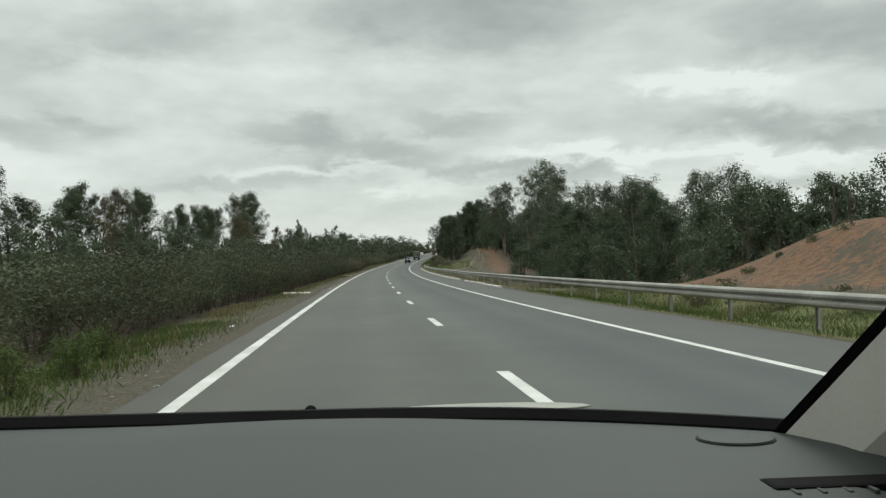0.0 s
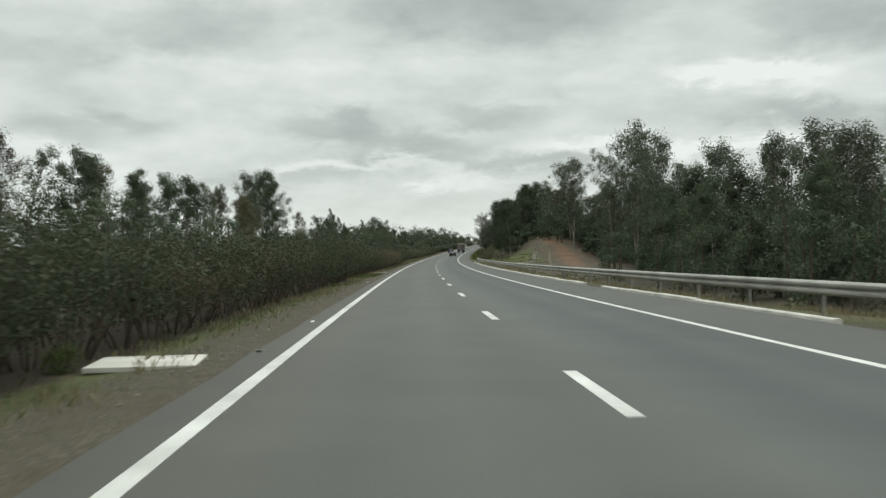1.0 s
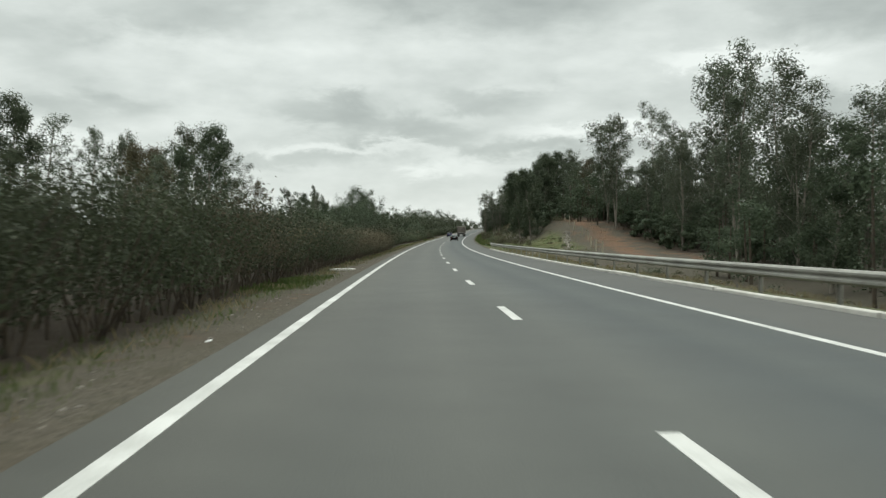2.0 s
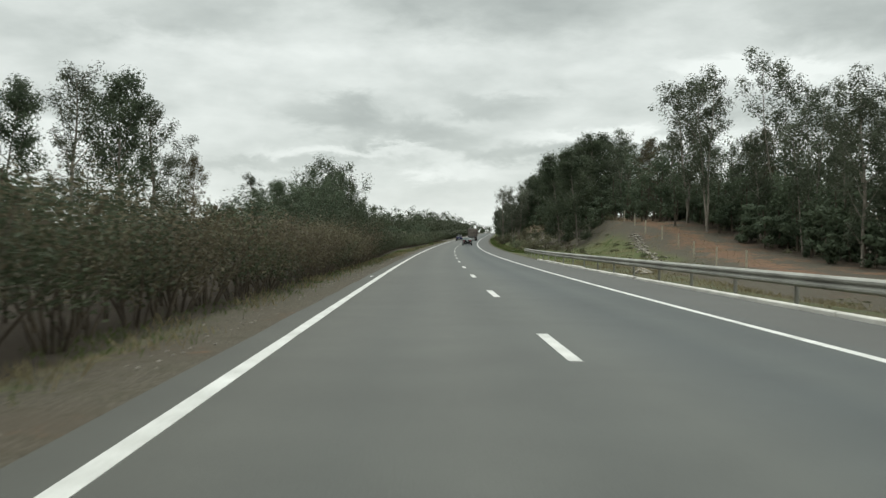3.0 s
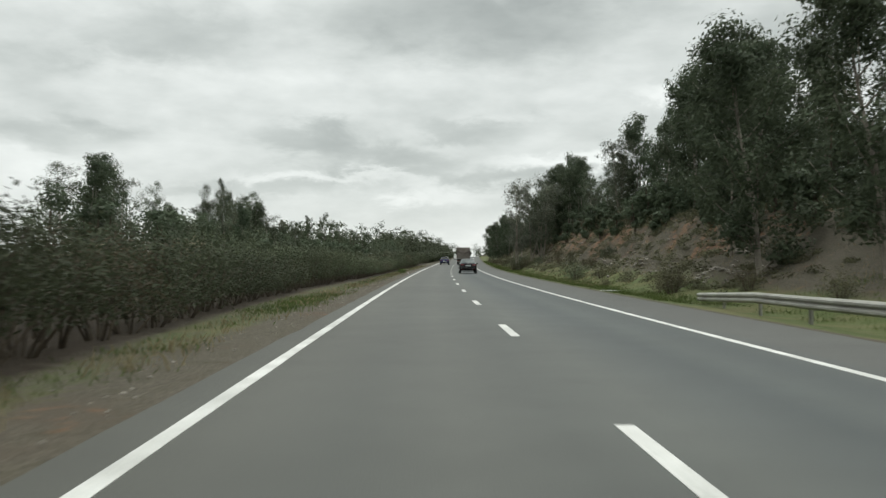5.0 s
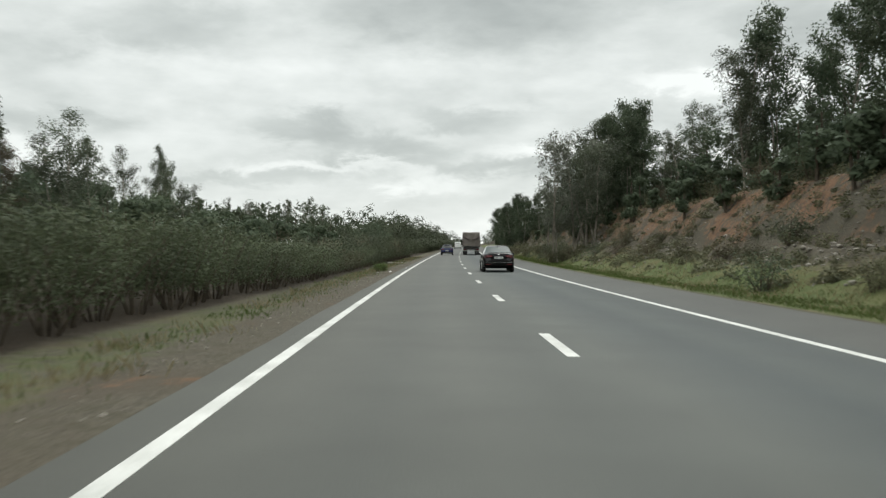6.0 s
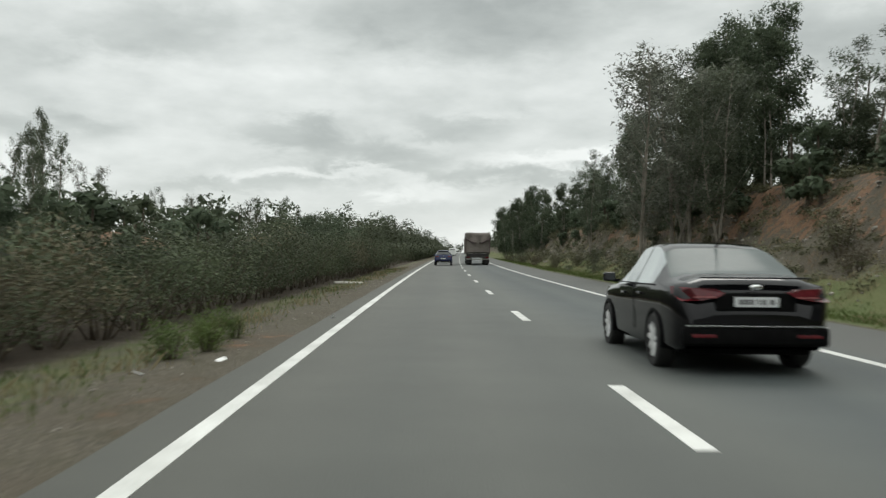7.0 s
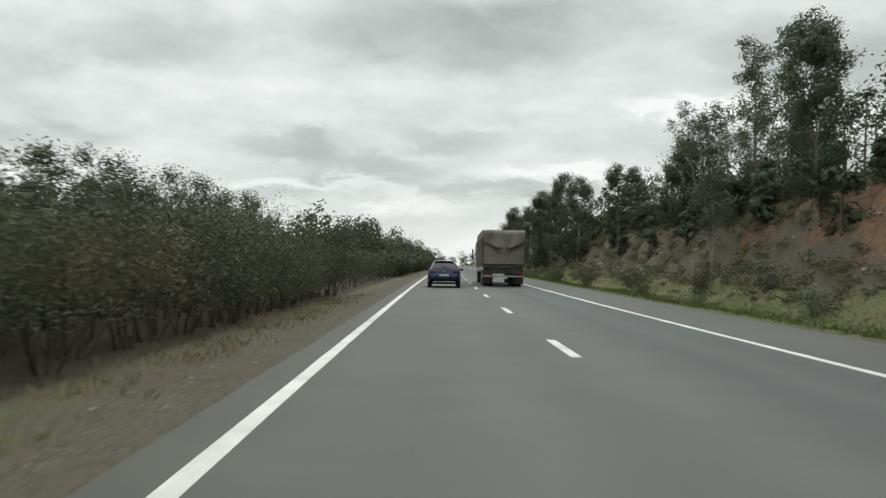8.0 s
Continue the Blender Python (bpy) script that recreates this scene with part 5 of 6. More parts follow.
def wheel(parent, x, y, r, w, side):
    """A road wheel with its tyre and a spoked rim."""
    wh = new("wheel")
    wh.parent = parent
    wh.matrix_basis = pose(x, y, r)
    bm = bmesh.new()
    prof = [(r * 0.66, -w / 2), (r * 0.93, -w / 2), (r, -w * 0.33), (r, w * 0.33), (r * 0.93, w / 2), (r * 0.66, w / 2)]
    n = 28
    rings = [[bm.verts.new((a, math.cos(2 * math.pi * k / n) * q, math.sin(2 * math.pi * k / n) * q)) for q, a in prof] for k in range(n)]
    for k in range(n):
        for j in range(len(prof) - 1):
            bm.faces.new((rings[k][j], rings[k][j + 1], rings[(k + 1) % n][j + 1], rings[(k + 1) % n][j]))
    part("tyre", bm, RUBBER, wh, smooth=False)
    bm = bmesh.new()
    face = side * w * 0.42
    bmesh.ops.create_cone(bm, cap_ends=True, segments=24, radius1=r * 0.67, radius2=r * 0.67, depth=w * 0.5, matrix=Matrix.Translation((face - side * w * 0.29, 0, 0)) @ Matrix.Rotation(radians(90), 4, "Y"))
    for k in range(9):
        turn = Matrix.Rotation(2 * math.pi * k / 9, 4, "X")
        box_bm((0.03, r * 0.15, r * 0.56), turn @ Vector((face, 0, r * 0.36)), 0.004, bm=bm, turn=turn)
    bmesh.ops.create_cone(bm, cap_ends=True, segments=12, radius1=r * 0.16, radius2=r * 0.13, depth=0.03, matrix=Matrix.Translation((face, 0, 0)) @ Matrix.Rotation(radians(90), 4, "Y"))
    part("rim", bm, ALLOY, wh, "silver spoked rim")
    return wh


def loft_rows(ctrl, length, n=64):
    """Side profile and plan of a car, from its rear to its nose, softened between the given stations."""
    y = np.linspace(0, length, n)
    out = {"y": y}
    cols = ("top", "belt", "wide", "roof", "low")
    for k, key in enumerate(cols):
        v = np.interp(y, [c[0] for c in ctrl], [c[k + 1] for c in ctrl])
        for _ in range(2):
            v[1:-1] = (v[:-2] + 2 * v[1:-1] + v[2:]) / 4
        out[key] = v
    return out


def car_shell(car, ctrl, length, paint, glass, rear, front, sides, open_front=False):
    """Body and windows of a car as one lofted skin, cut into the body and each pane."""
    R = loft_rows(ctrl, length)
    y = R["y"]
    rings = []
    for i in range(len(y)):
        top, belt, wide, roof, low = (R[k][i] for k in ("top", "belt", "wide", "roof", "low"))
        belt = min(belt, top - 0.03)
        edge = max(belt + 0.015, top - 0.055)
        half = [(wide * 0.90, low), (wide * 0.985, low + 0.07), (wide * 0.985, low + 0.5 * (belt - low)), (wide, low + 0.62 * (belt - low)), (wide * 0.985, belt - 0.08), (wide - 0.035, belt), (roof, edge), (roof * 0.80, top - 0.012), (roof * 0.4, top - 0.002), (0.0, top)]
        rings.append([(x, y[i], z) for x, z in half] + [(-x, y[i], z) for x, z in reversed(half[:-1])])
    w = len(rings[0])
    pools = {}
    for i in range(len(y) - 1):
        ym = (y[i] + y[i + 1]) / 2
        for j in range(w - 1):
            key = "body"
            right = j < 9
            k = j if right else w - 2 - j
            if k == 5:
                for q, (a, b) in enumerate(sides):
                    if a < ym < b:
                        key = ("side", right, q)
            if k >= 6:
                if rear[0] < ym < rear[1]:
                    key = "rear"
                if front[0] < ym < front[1]:
                    key = "front"
            pools.setdefault(key, []).append((i, j))
    for key, quads in pools.items():
        if key == "front" and open_front:
            continue
        index, verts, faces = {}, [], []
        for i, j in quads:
            f = []
            for a, b in ((i, j), (i + 1, j), (i + 1, j + 1), (i, j + 1)):
                if (a, b) not in index:
                    index[(a, b)] = len(verts)
                    verts.append(rings[a][b])
                f.append(index[(a, b)])
            faces.append(tuple(f))
        if key == "body":
            for i in (0, len(y) - 1):
                o = len(verts)
                verts += rings[i]
                faces.append(tuple(range(o, o + w)) if i == 0 else tuple(reversed(range(o, o + w))))
            part("body", mesh_from("body", verts, faces, paint, smooth=True), paint, car)
        else:
            pane = glass if glass is not GLASS or key == "front" else REAR_GLASS if key == "rear" else SIDE_GLASS
            name = {"rear": "rear_window", "front": "windscreen"}.get(key, "side_window")
            part(name, mesh_from(name, verts, faces, pane, smooth=True), pane, car)
    # floor pan
    part("underbody", box_bm((1.35, length * 0.88, 0.06), (0, length / 2, 0.24), 0.01), TRIM, car)
    return R


def arch(car, x, y, r, side):
    """Dark wheel opening with a rolled lip."""
    verts, faces, n = [], [], 20
    for k in range(n + 1):
        a = math.pi * (-0.06 + 1.12 * k / n)
        for q, o in ((r * 1.0, -0.16), (r * 1.12, -0.16), (r * 1.17, 0.004), (r * 1.13, 0.012), (r * 1.0, 0.006)):
            verts.append((x + side * o, y + math.cos(a) * q, r + math.sin(a) * q))
    faces = [(k * 5 + j, k * 5 + (j + 1) % 5, (k + 1) * 5 + (j + 1) % 5, (k + 1) * 5 + j) for k in range(n) for j in range(5)]
    part("wheel_arch", mesh_from("wheel_arch", verts, faces, TRIM, smooth=True), TRIM, car)


def mirror(car, x, y, z, side, paint):
    m = part("wing_mirror", box_bm((0.17, 0.09, 0.125), (x + side * 0.13, y, z + 0.05), 0.03), paint, car, smooth=True)
    part("mirror_glass", box_bm((0.13, 0.006, 0.09), (x + side * 0.135, y - 0.047, z + 0.05), 0.002), DARK_GLASS, m)
    part("mirror_arm", box_bm((0.10, 0.05, 0.04), (x + side * 0.03, y + 0.01, z), 0.01), TRIM, m)


def plate(car, y, z, w=0.46, h=0.11):
    p = part("number_plate", box_bm((w, 0.012, h), (0, y, z), 0.003), PLATE, car, "white number plate with dark marks")
    for x, bw in ((-0.165, 0.045), (-0.11, 0.045), (-0.055, 0.045), (0.02, 0.02), (0.075, 0.04), (0.165, 0.045)):
        part("mark", box_bm((bw, 0.004, 0.055), (x, y - 0.008, z)), INK, p)


def seats(car, y, n=2):
    for k in range(n):
        x = -0.36 + 0.72 * k
        bm = box_bm((0.5, 0.14, 0.62), (x, y, 0.82), 0.05)
        box_bm((0.26, 0.1, 0.18), (x, y - 0.02, 1.2), 0.04, bm=bm)
        box_bm((0.5, 0.5, 0.16), (x, y + 0.28, 0.5), 0.05, bm=bm)
        part("seat", bm, SEAT, car, smooth=True)


def black_sedan():
    car = thing("sedan_car", at(266.1, 1.63), "glossy black four-door saloon car driving in its lane", "car")
    L = 4.40
    ctrl = [(0, 0.66, 0.60, 0.70, 0.56, 0.42), (0.04, 0.93, 0.88, 0.78, 0.64, 0.33), (0.12, 1.04, 0.95, 0.82, 0.66, 0.28), (0.30, 1.055, 0.965, 0.85, 0.66, 0.25), (0.56, 1.07, 0.97, 0.865, 0.72, 0.23), (0.68, 1.09, 0.97, 0.865, 0.74, 0.22), (1.34, 1.395, 0.955, 0.868, 0.625, 0.22),
            (1.60, 1.45, 0.95, 0.868, 0.60, 0.22), (2.0, 1.47, 0.94, 0.868, 0.59, 0.22), (2.45, 1.43, 0.92, 0.868, 0.59, 0.22), (3.12, 1.07, 0.905, 0.865, 0.65, 0.22), (3.3, 1.01, 0.89, 0.86, 0.66, 0.22), (3.75, 0.95, 0.85, 0.845, 0.64, 0.23), (4.1, 0.86, 0.78, 0.80, 0.58, 0.25), (4.3, 0.74, 0.68, 0.72, 0.5, 0.28), (4.4, 0.58, 0.5, 0.6, 0.45, 0.32)]
    car_shell(car, ctrl, L, BLACK_PAINT, GLASS, (0.66, 1.36), (2.5, 3.15), [(1.02, 1.86), (1.93, 2.86)])
    for y in (0.92, 3.50):
        for side in (-1, 1):
            arch(car, side * 0.862, y, 0.315, side)
            wheel(car, side * 0.775, y, 0.312, 0.20, side)
    part("rear_bumper", box_bm((1.56, 0.10, 0.20), (0, 0.03, 0.42), 0.04), TRIM, car, "black lower rear bumper", True)
    part("bumper_strip", box_bm((1.50, 0.02, 0.009), (0, -0.020, 0.535), 0.003), CHROME, car, "thin bright strip across the bumper")
    for side in (-1, 1):
        bm = bmesh.new()
        shape = [(0.835, 0.30, 0.945), (0.838, 0.26, 0.865), (0.79, 0.045, 0.795), (0.60, -0.005, 0.800), (0.42, -0.015, 0.835), (0.33, -0.012, 0.885), (0.45, 0.0, 0.925), (0.70, 0.03, 0.935)]
        outer = [bm.verts.new((side * x, y - 0.002, z)) for x, y, z in shape]
        inner = [bm.verts.new((side * x * 0.95, y + 0.07, z)) for x, y, z in shape]
        bm.faces.new(outer if side > 0 else outer[::-1])
        for k in range(len(shape)):
            bm.faces.new((outer[k], outer[(k + 1) % 8], inner[(k + 1) % 8], inner[k]))
        lamp_ob = part("tail_light", bm, RED_LENS, car, "dark red wrap-around tail light")
        part("lamp_bar", box_bm((0.24, 0.01, 0.016), (side * 0.55, -0.012, 0.838), 0.003, turn=Matrix.Rotation(side * 0.05, 4, "Z")), RED_GLINT, lamp_ob)
        part("reflector", box_bm((0.26, 0.012, 0.035), (side * 0.56, -0.02, 0.43), 0.004), RED_LENS, car)
        for y, z in ((1.58, 0.83), (2.50, 0.81)):
            h = part("door_handle", box_bm((0.03, 0.17, 0.028), (side * 0.872, y, z), 0.008), BLACK_PAINT, car)
        part("door_line", box_bm((0.006, 0.012, 0.52), (side * 0.866, 1.90, 0.62)), TRIM, car)
        part("waist_trim", box_bm((0.012, 1.95, 0.014), (side * 0.842, 1.92, 0.945), 0.003), TRIM, car)
        mirror(car, side * 0.84, 2.92, 0.955, side, BLACK_PAINT)
    part("boot_recess", box_bm((0.86, 0.03, 0.20), (0, 0.022, 0.785), 0.02), TRIM, car)
    plate(car, -0.004, 0.79, 0.47, 0.105)
    bm = bmesh.new()
    bmesh.ops.create_uvsphere(bm, u_segments=18, v_segments=8, radius=0.5, matrix=Matrix.Translation((0, 0.012, 0.945)) @ Matrix.Diagonal((0.145, 0.03, 0.066, 1)))
    part("badge", bm, CHROME, car, "plain oval chrome badge", True)
    part("boot_lip", box_bm((1.15, 0.10, 0.02), (0, 0.06, 1.045), 0.008), BLACK_PAINT, car, smooth=True)
    v, f = tube([(0, 1.33, 1.40), (0, 1.22, 1.47), (0, 1.02, 1.58)], [0.018, 0.008, 0.003], 6)
    part("aerial", mesh_from("aerial", v, f, TRIM), TRIM, car)
    seats(car, 2.05)
    bm = box_bm((1.25, 0.16, 0.6), (0, 1.12, 0.78), 0.05)
    part("rear_seat", bm, SEAT, car, smooth=True)
    return car


def blue_hatchback():
    car = thing("hatchback_car", at(340.0, -1.72), "dark blue five-door hatchback with a pale sky-lit roof", "car")
    L = 4.05
    ctrl = [(0, 0.62, 0.58, 0.70, 0.55, 0.42), (0.05, 0.98, 0.90, 0.80, 0.66, 0.34), (0.12, 1.05, 0.95, 0.83, 0.655, 0.28), (0.45, 1.38, 0.96, 0.855, 0.56, 0.24), (0.62, 1.445, 0.96, 0.86, 0.555, 0.22), (1.3, 1.49, 0.95, 0.865, 0.57, 0.22), (2.0, 1.46, 0.93, 0.865, 0.57, 0.22), (2.35, 1.38, 0.92, 0.865, 0.58, 0.22),
            (2.92, 1.04, 0.90, 0.86, 0.65, 0.22), (3.3, 0.97, 0.86, 0.85, 0.65, 0.23), (3.75, 0.86, 0.78, 0.80, 0.58, 0.25), (3.95, 0.74, 0.68, 0.72, 0.5, 0.28), (4.05, 0.58, 0.5, 0.6, 0.45, 0.32)]
    car_shell(car, ctrl, L, BLUE_PAINT, DARK_GLASS, (0.11, 0.50), (2.3, 2.95), [(0.62, 1.55), (1.62, 2.62)])
    for y in (0.72, 3.22):
        for side in (-1, 1):
            arch(car, side * 0.858, y, 0.31, side)
            wheel(car, side * 0.77, y, 0.307, 0.19, side)
    part("rear_bumper", box_bm((1.52, 0.10, 0.18), (0, 0.03, 0.40), 0.04), TRIM, car, "black lower rear bumper", True)
    part("bumper_strip", box_bm((1.16, 0.02, 0.03), (0, -0.022, 0.33), 0.004), CHROME, car, "pale strip under the bumper")
    for side in (-1, 1):
        part("tail_light", box_bm((0.30, 0.05, 0.12), (side * 0.60, 0.045, 0.86), 0.02, turn=Matrix.Rotation(side * 0.2, 4, "Z")), RED_LENS, car, smooth=True)
        mirror(car, side * 0.84, 2.72, 0.95, side, BLUE_PAINT)
        for y in (1.1, 2.1):
            part("door_handle", box_bm((0.03, 0.16, 0.026), (side * 0.868, y, 0.83), 0.008), BLUE_PAINT, car)
    plate(car, -0.006, 0.66, 0.46, 0.105)
    part("roof_spoiler", box_bm((1.05, 0.16, 0.03), (0, 0.47, 1.425), 0.01), BLUE_PAINT, car, smooth=True)
    part("badge", box_bm((0.09, 0.015, 0.08), (0, 0.02, 0.86), 0.01), CHROME, car)
    part("rear_wiper", box_bm((0.34, 0.02, 0.02), (0.05, 0.13, 1.09), 0.004, turn=Matrix.Rotation(0.2, 4, "Y")), TRIM, car)
    return car


def tipper_truck():
    truck = thing("tipper_truck", at(344.5, 1.70), "dusty tipper lorry with a brown tarpaulin over its load", "truck")
    W, H, L = 2.5, 3.35, 9.0
    # skip body with ribbed sides
    bm = box_bm((W - 0.06, L, 1.90), (0, L / 2 + 0.1, 2.24), 0.02)
    body = part("skip_body", bm, TARP, truck, "dusty brown-grey steel skip")
    for k in range(12):
        for side in (-1, 1):
            part("rib", box_bm((0.06, 0.09, 1.7), (side * (W / 2 - 0.01), 0.4 + k * 0.76, 2.02), 0.01), TARP, body)
    # tarpaulin draped over the top and down the tail
    verts, nx, ny = [], 14, 26
    rngt = random.Random(31)
    for i in range(ny + 1):
        for j in range(nx + 1):
            x = -W / 2 + W * j / nx
            u = i / ny
            if u < 0.30:
                drop = 1 - u / 0.30
                z = H - 0.10 - drop * (1.0 + 0.35 * math.cos((j / nx - 0.5) * math.pi * 2))
                yy = -0.06 - 0.05 * math.sin(drop * 3 + j)
            else:
                yy = (u - 0.30) / 0.70 * L
                z = H - 0.10 + 0.03 * math.sin(math.pi * j / nx) + 0.025 * math.sin(yy * 2.2 + j * 0.6)
            verts.append((x * 0.99, yy, z + rngt.uniform(-0.012, 0.012)))
    faces = [(i * (nx + 1) + j, i * (nx + 1) + j + 1, (i + 1) * (nx + 1) + j + 1, (i + 1) * (nx + 1) + j) for i in range(ny) for j in range(nx)]
    part("tarpaulin", mesh_from("tarpaulin", verts, faces, TARP, smooth=True), TARP, truck, "slack brown tarpaulin")
    tail = part("tailgate", box_bm((W - 0.05, 0.07, 1.60), (0, 0.03, 2.10), 0.015), TARP, truck, "dusty brown tailgate")
    for side in (-1, 1):
        pts = [(side * W * 0.47, -0.14, 2.62), (side * W * 0.30, -0.17, 2.40), (side * W * 0.18, -0.18, 2.26), (side * W * 0.05, -0.18, 2.24)]
        v, f = tube(pts, [0.05, 0.075, 0.085, 0.06], 7)
        part("fold", mesh_from("fold", v, f, TARP_DARK, smooth=True), TARP_DARK, truck, "dark rolled fold of the tarpaulin")
        part("tail_post", box_bm((0.09, 0.10, 1.8), (side * (W / 2 - 0.05), 0.0, 2.02), 0.01), TARP_DARK, truck)
        part("tail_light", box_bm((0.34, 0.06, 0.13), (side * 0.95, 0.05, 0.78), 0.015), RED_LENS, truck)
        part("mudflap", box_bm((0.55, 0.02, 0.5), (side * 0.92, 0.52, 0.42)), RUBBER, truck)
    part("chassis", box_bm((0.95, 11.5, 0.32), (0, 6.1, 0.98), 0.02), CHASSIS, truck, "dark dirty chassis")
    part("tail_shade_panel", box_bm((W - 0.2, 0.05, 0.42), (0, 0.28, 0.96), 0.01), CHASSIS, truck)
    part("rear_bumper", box_bm((2.35, 0.10, 0.10), (0, 0.02, 0.60), 0.02), STEEL, truck, "grey steel bumper bar")
    plate(truck, -0.045, 0.50, 0.42, 0.09)
    for y in (1.1, 2.45, 3.8, 10.9):
        for side in (-1, 1):
            for x in ((0.98, 0.70) if y < 10 else (0.98,)):
                wheel(truck, side * x, y, 0.50, 0.26, side)
    cab = part("cab", box_bm((2.45, 2.0, 2.1), (0, 11.2, 1.95), 0.12), WHITE_PAINT, truck, "white driver's cab")
    part("windscreen", box_bm((2.15, 0.05, 0.85), (0, 12.19, 2.35), 0.02), DARK_GLASS, cab)
    for side in (-1, 1):
        part("cab_mirror", box_bm((0.10, 0.20, 0.62), (side * 1.40, 11.95, 2.2), 0.03), TRIM, cab)
        part("side_window", box_bm((0.03, 0.8, 0.65), (side * 1.22, 11.4, 2.4), 0.01), DARK_GLASS, cab)
    return truck


def far_van():
    van = thing("white_van", at(470, -1.9), "small white van far ahead on the road", "van")
    ctrl = [(0, 1.5, 0.9, 0.85, 0.75, 0.35), (0.06, 1.9, 1.0, 0.92, 0.80, 0.28), (2.9, 1.95, 1.0, 0.92, 0.80, 0.26), (3.3, 1.85, 1.0, 0.92, 0.78, 0.26), (4.0, 1.15, 0.98, 0.91, 0.72, 0.26), (4.6, 0.95, 0.85, 0.85, 0.6, 0.28), (4.8, 0.6, 0.55, 0.7, 0.5, 0.32)]
    car_shell(van, ctrl, 4.8, WHITE_PAINT, DARK_GLASS, (9, 10), (3.3, 4.0), [(3.0, 3.7)])
    for y in (0.9, 3.9):
        for side in (-1, 1):
            wheel(van, side * 0.82, y, 0.33, 0.2, side)
    part("rear_window", box_bm((1.3, 0.03, 0.5), (0, 0.02, 1.42), 0.01), DARK_GLASS, van)
    for side in (-1, 1):
        part("tail_light", box_bm((0.12, 0.05, 0.5), (side * 0.78, 0.03, 1.0), 0.01), RED_LENS, van)
    return van


def home_car():
    """The car that the drive starts in: grey dashboard, black seal, pale pillars, an open front window frame."""
    car = thing("passenger_car", at(2.1, -1.72), "dark car with a grey dashboard and pale pillar trim", "car")
    L, back = 4.2, -1.6
    shell = new("shell")
    shell.parent = car
    shell.matrix_basis = pose(0, back, 0)
    tagged(shell, "dark grey car body")
    ctrl = [(0, 0.62, 0.58, 0.74, 0.6, 0.42), (0.05, 0.98, 0.90, 0.82, 0.70, 0.34), (0.12, 1.05, 0.95, 0.85, 0.70, 0.28), (0.45, 1.40, 0.96, 0.87, 0.62, 0.24), (0.62, 1.49, 0.96, 0.875, 0.62, 0.22), (1.3, 1.54, 0.95, 0.88, 0.64, 0.22), (1.9, 1.56, 0.94, 0.88, 0.70, 0.22), (2.3, 1.44, 0.93, 0.88, 0.68, 0.22),
            (3.02, 0.955, 0.91, 0.875, 0.74, 0.22), (3.3, 0.925, 0.87, 0.86, 0.70, 0.23), (3.7, 0.86, 0.80, 0.83, 0.6, 0.25), (4.05, 0.72, 0.66, 0.74, 0.5, 0.28), (4.2, 0.56, 0.5, 0.62, 0.45, 0.32)]
    car_shell(shell, ctrl, L, GREY_PAINT, GLASS, (0.11, 0.50), (1.86, 3.03), [(0.62, 1.4), (1.47, 2.30)], open_front=True)
    for y in (0.75, 3.30):
        for side in (-1, 1):
            wheel(shell, side * 0.78, y, 0.31, 0.19, side)

    def far_edge(x):
        return 1.392 - 0.47 * max(0.0, x) ** 2 - 0.02 * min(0.0, x)

    # dashboard: a broad, slightly crowned shelf that rolls down towards the seats
    verts, nx = [], 40
    rows = [(1.0, 0.0), (0.94, 0.004), (0.8, 0.006), (0.6, 0.004), (0.42, 0.0), (0.30, -0.006), (0.20, -0.022), (0.12, -0.055), (0.06, -0.11), (0.02, -0.19), (0.0, -0.28)]
    for u, z in rows:
        for j in range(nx + 1):
            x = -0.72 + 1.42 * j / nx
            fy = far_edge(x)
            near = 0.66 - 0.05 * math.cos(x * 3)
            crown = 0.010 * math.exp(-((x + 0.05) / 0.28) ** 2) * step(0.75, 0.95, u) * (1 - step(0.93, 1.0, u))
            side_roll = -0.10 * step(0.56, 0.70, abs(x)) * step(0.55, 0.85, 1 - u * 0.6)
            verts.append((x, near + (fy - near) * u, 0.998 + z + crown + side_roll * (1 - u)))
    faces = [(i * (nx + 1) + j, i * (nx + 1) + j + 1, (i + 1) * (nx + 1) + j + 1, (i + 1) * (nx + 1) + j) for i in range(len(rows) - 1) for j in range(nx)]
    dash = part("dashboard", mesh_from("dashboard", verts, faces, DASH, smooth=True), DASH, car, "grained grey plastic dashboard")

    def ribbon(name, pts, section, mat, parent, label=""):
        n = len(section)
        vs = [(p[0] + a[0], p[1] + a[1], p[2] + a[2]) for p in pts for a in section]
        fs = [(i * n + k, i * n + (k + 1) % n, (i + 1) * n + (k + 1) % n, (i + 1) * n + k) for i in range(len(pts) - 1) for k in range(n)]
        return part(name, mesh_from(name, vs, fs, mat, smooth=False), mat, parent, label)

    edge = [(-0.72 + 1.36 * k / 30, far_edge(-0.72 + 1.36 * k / 30), 0.998) for k in range(31)]
    ribbon("window_seal", edge, [(0, -0.006, -0.01), (0, -0.004, 0.004), (0, 0.010, 0.017), (0, 0.022, 0.017), (0, 0.03, -0.05)], TRIM, car, "black rubber seal under the front window")
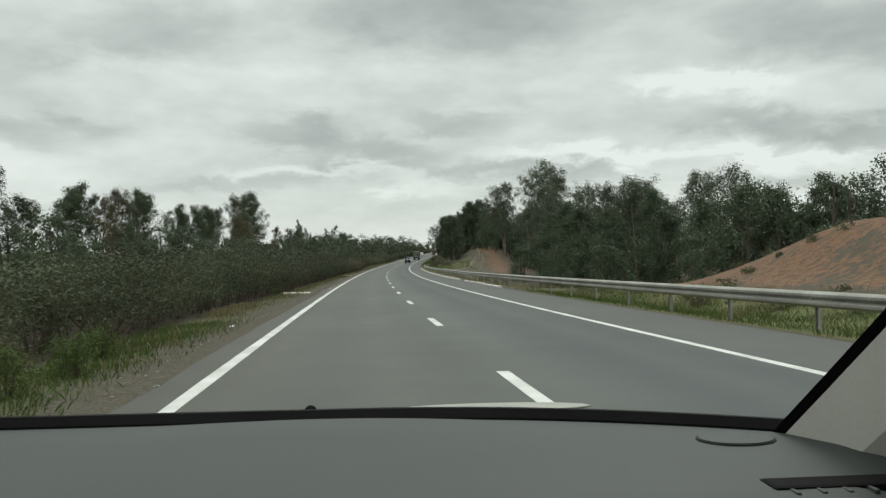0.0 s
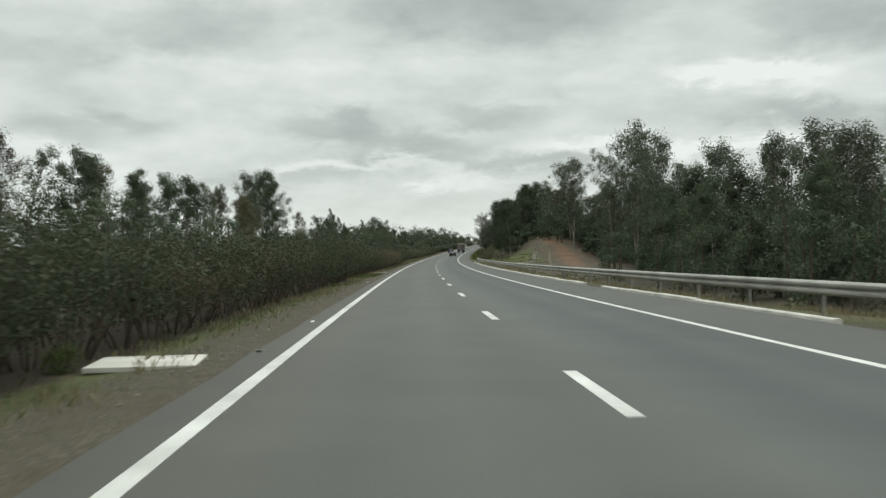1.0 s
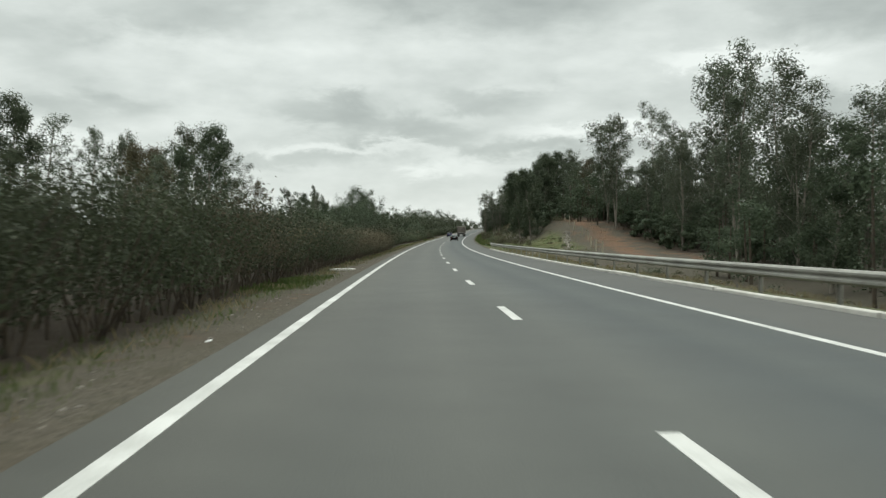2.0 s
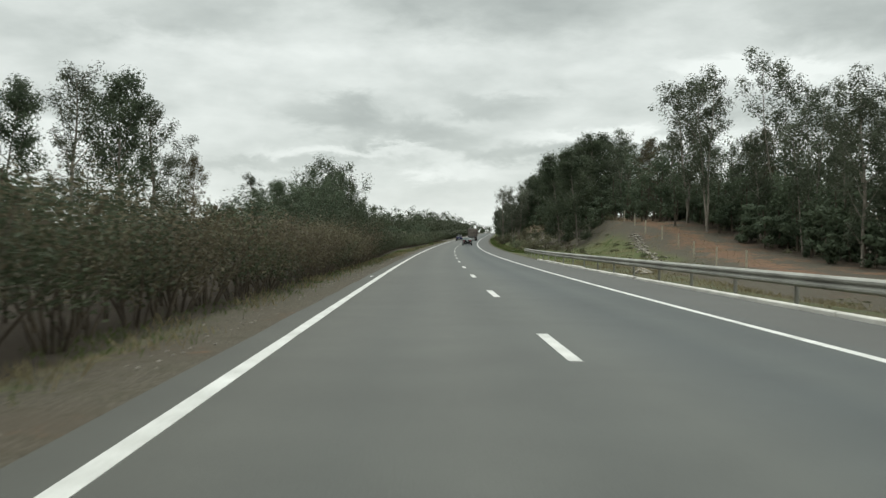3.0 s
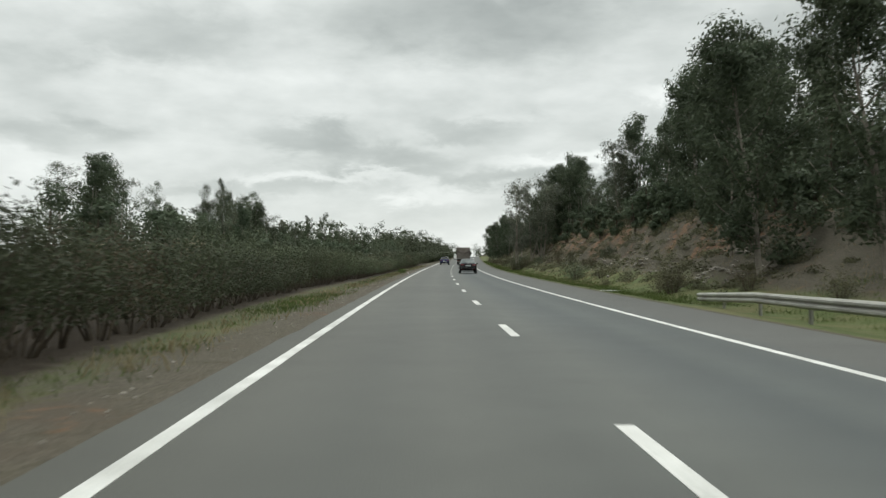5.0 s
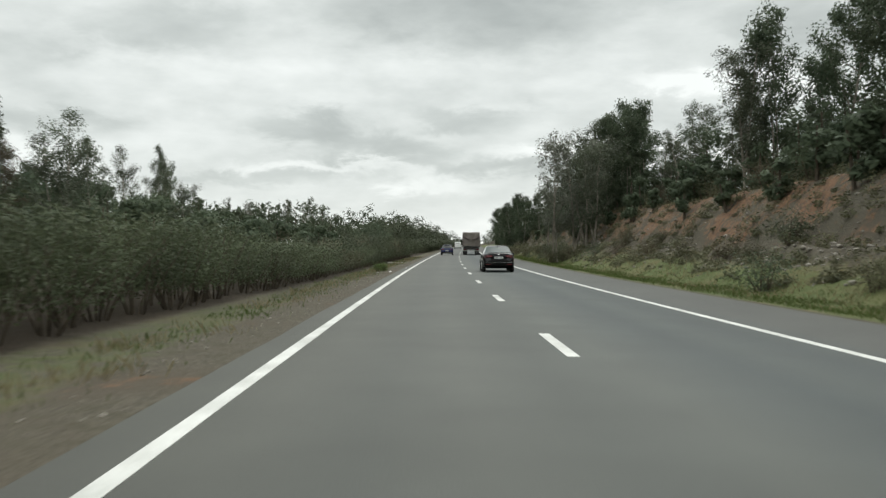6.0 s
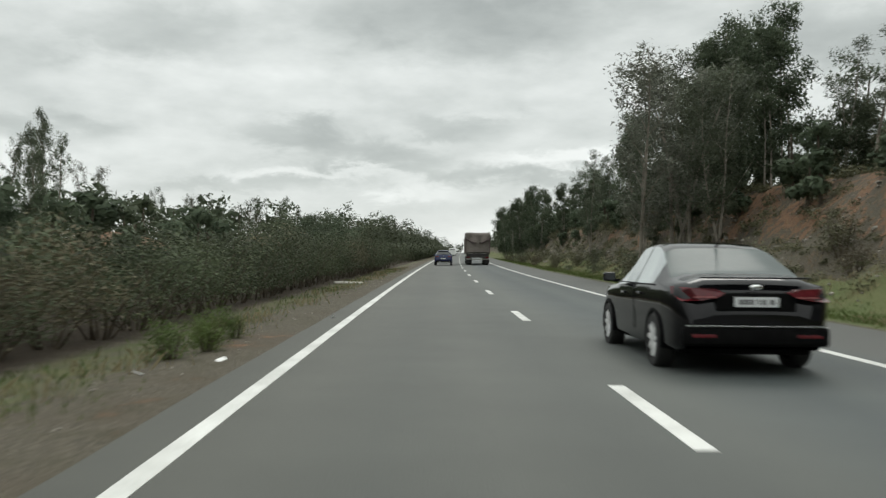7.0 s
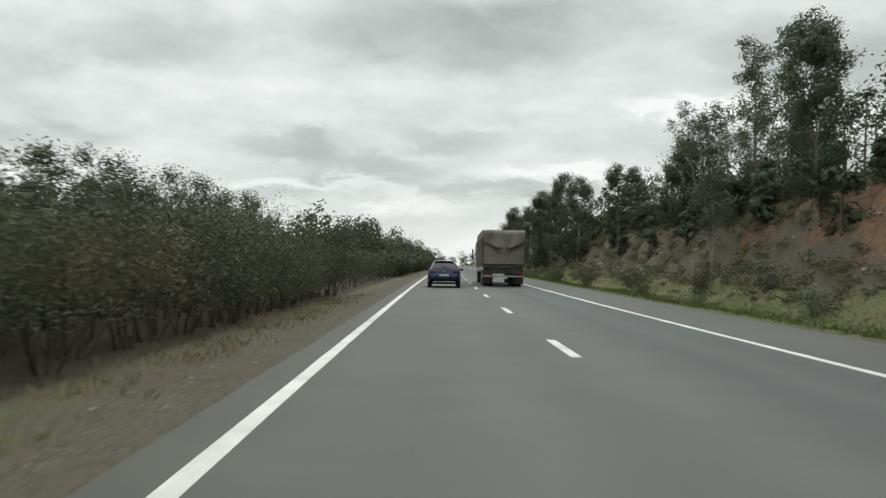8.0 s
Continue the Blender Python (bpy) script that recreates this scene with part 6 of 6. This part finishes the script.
    # pillars: pale trim with a black seal towards the window
    for side in (-1, 1):
        line = [(side * 0.600, 1.225, 0.975), (side * 0.608, 1.18, 1.018), (side * 0.624, 1.10, 1.09), (side * 0.643, 1.00, 1.18), (side * 0.665, 0.86, 1.305), (side * 0.675, 0.68, 1.43)]
        ribbon("pillar_seal", line, [(0, 0, 0), (side * 0.008, -0.004, -0.0115), (side * 0.024, 0.008, -0.016), (side * 0.024, 0.016, -0.003)], TRIM, car, "black window seal along the pillar")
        ribbon("pillar_trim", line, [(side * 0.007, -0.005, -0.0120), (side * 0.035, -0.055, -0.075), (side * 0.10, -0.10, -0.13), (side * 0.17, -0.12, -0.15), (side * 0.12, 0.01, -0.01)], BEIGE, car, "pale beige pillar trim")
        bm = bmesh.new()
        bmesh.ops.create_cone(bm, cap_ends=True, segments=32, radius1=0.056, radius2=0.054, depth=0.004, matrix=Matrix.Translation((side * 0.525, 1.145, 1.0035)) @ Matrix.Diagonal((1.0, 0.78, 1, 1)))
        sp = part("speaker_cover", bm, DASH_DARK, dash, "round dark grey speaker cover")
        bm = bmesh.new()
        bmesh.ops.create_cone(bm, cap_ends=True, segments=32, radius1=0.051, radius2=0.051, depth=0.002, matrix=Matrix.Translation((side * 0.525, 1.145, 1.0058)) @ Matrix.Diagonal((1.0, 0.78, 1, 1)))
        part("speaker_mesh", bm, DASH, sp)
        v = part("air_vent", box_bm((0.16, 0.045, 0.03), (side * 0.545, 0.935, 0.986), 0.006), TRIM, dash, "black air vent with pale slats")
        for k in range(5):
            part("slat", box_bm((0.006, 0.05, 0.024), (side * 0.545 - 0.06 + k * 0.03, 0.922, 0.987), 0.002), DASH, v)
    # cowl and washer jet beyond the seal, and a pale lump as the hood's highlight
    part("cowl", box_bm((1.3, 0.16, 0.02), (-0.03, 1.50, 0.944), 0.006), TRIM, car)
    bm = bmesh.new()
    bmesh.ops.create_uvsphere(bm, u_segments=24, v_segments=10, radius=0.5, matrix=Matrix.Translation((0.25, 1.60, 0.976)) @ Matrix.Diagonal((0.40, 0.08, 0.015, 1)))
    part("wiper_cover", bm, STEEL, car, "pale flat lump standing in for a highlight on the hood", True)
    bm = bmesh.new()
    bmesh.ops.create_uvsphere(bm, u_segments=12, v_segments=8, radius=0.012, matrix=Matrix.Translation((-0.078, 1.63, 0.974)))
    part("washer_jet", bm, TRIM, car, smooth=True)
    return car


black_sedan()
blue_hatchback()
tipper_truck()
far_van()
home_car()
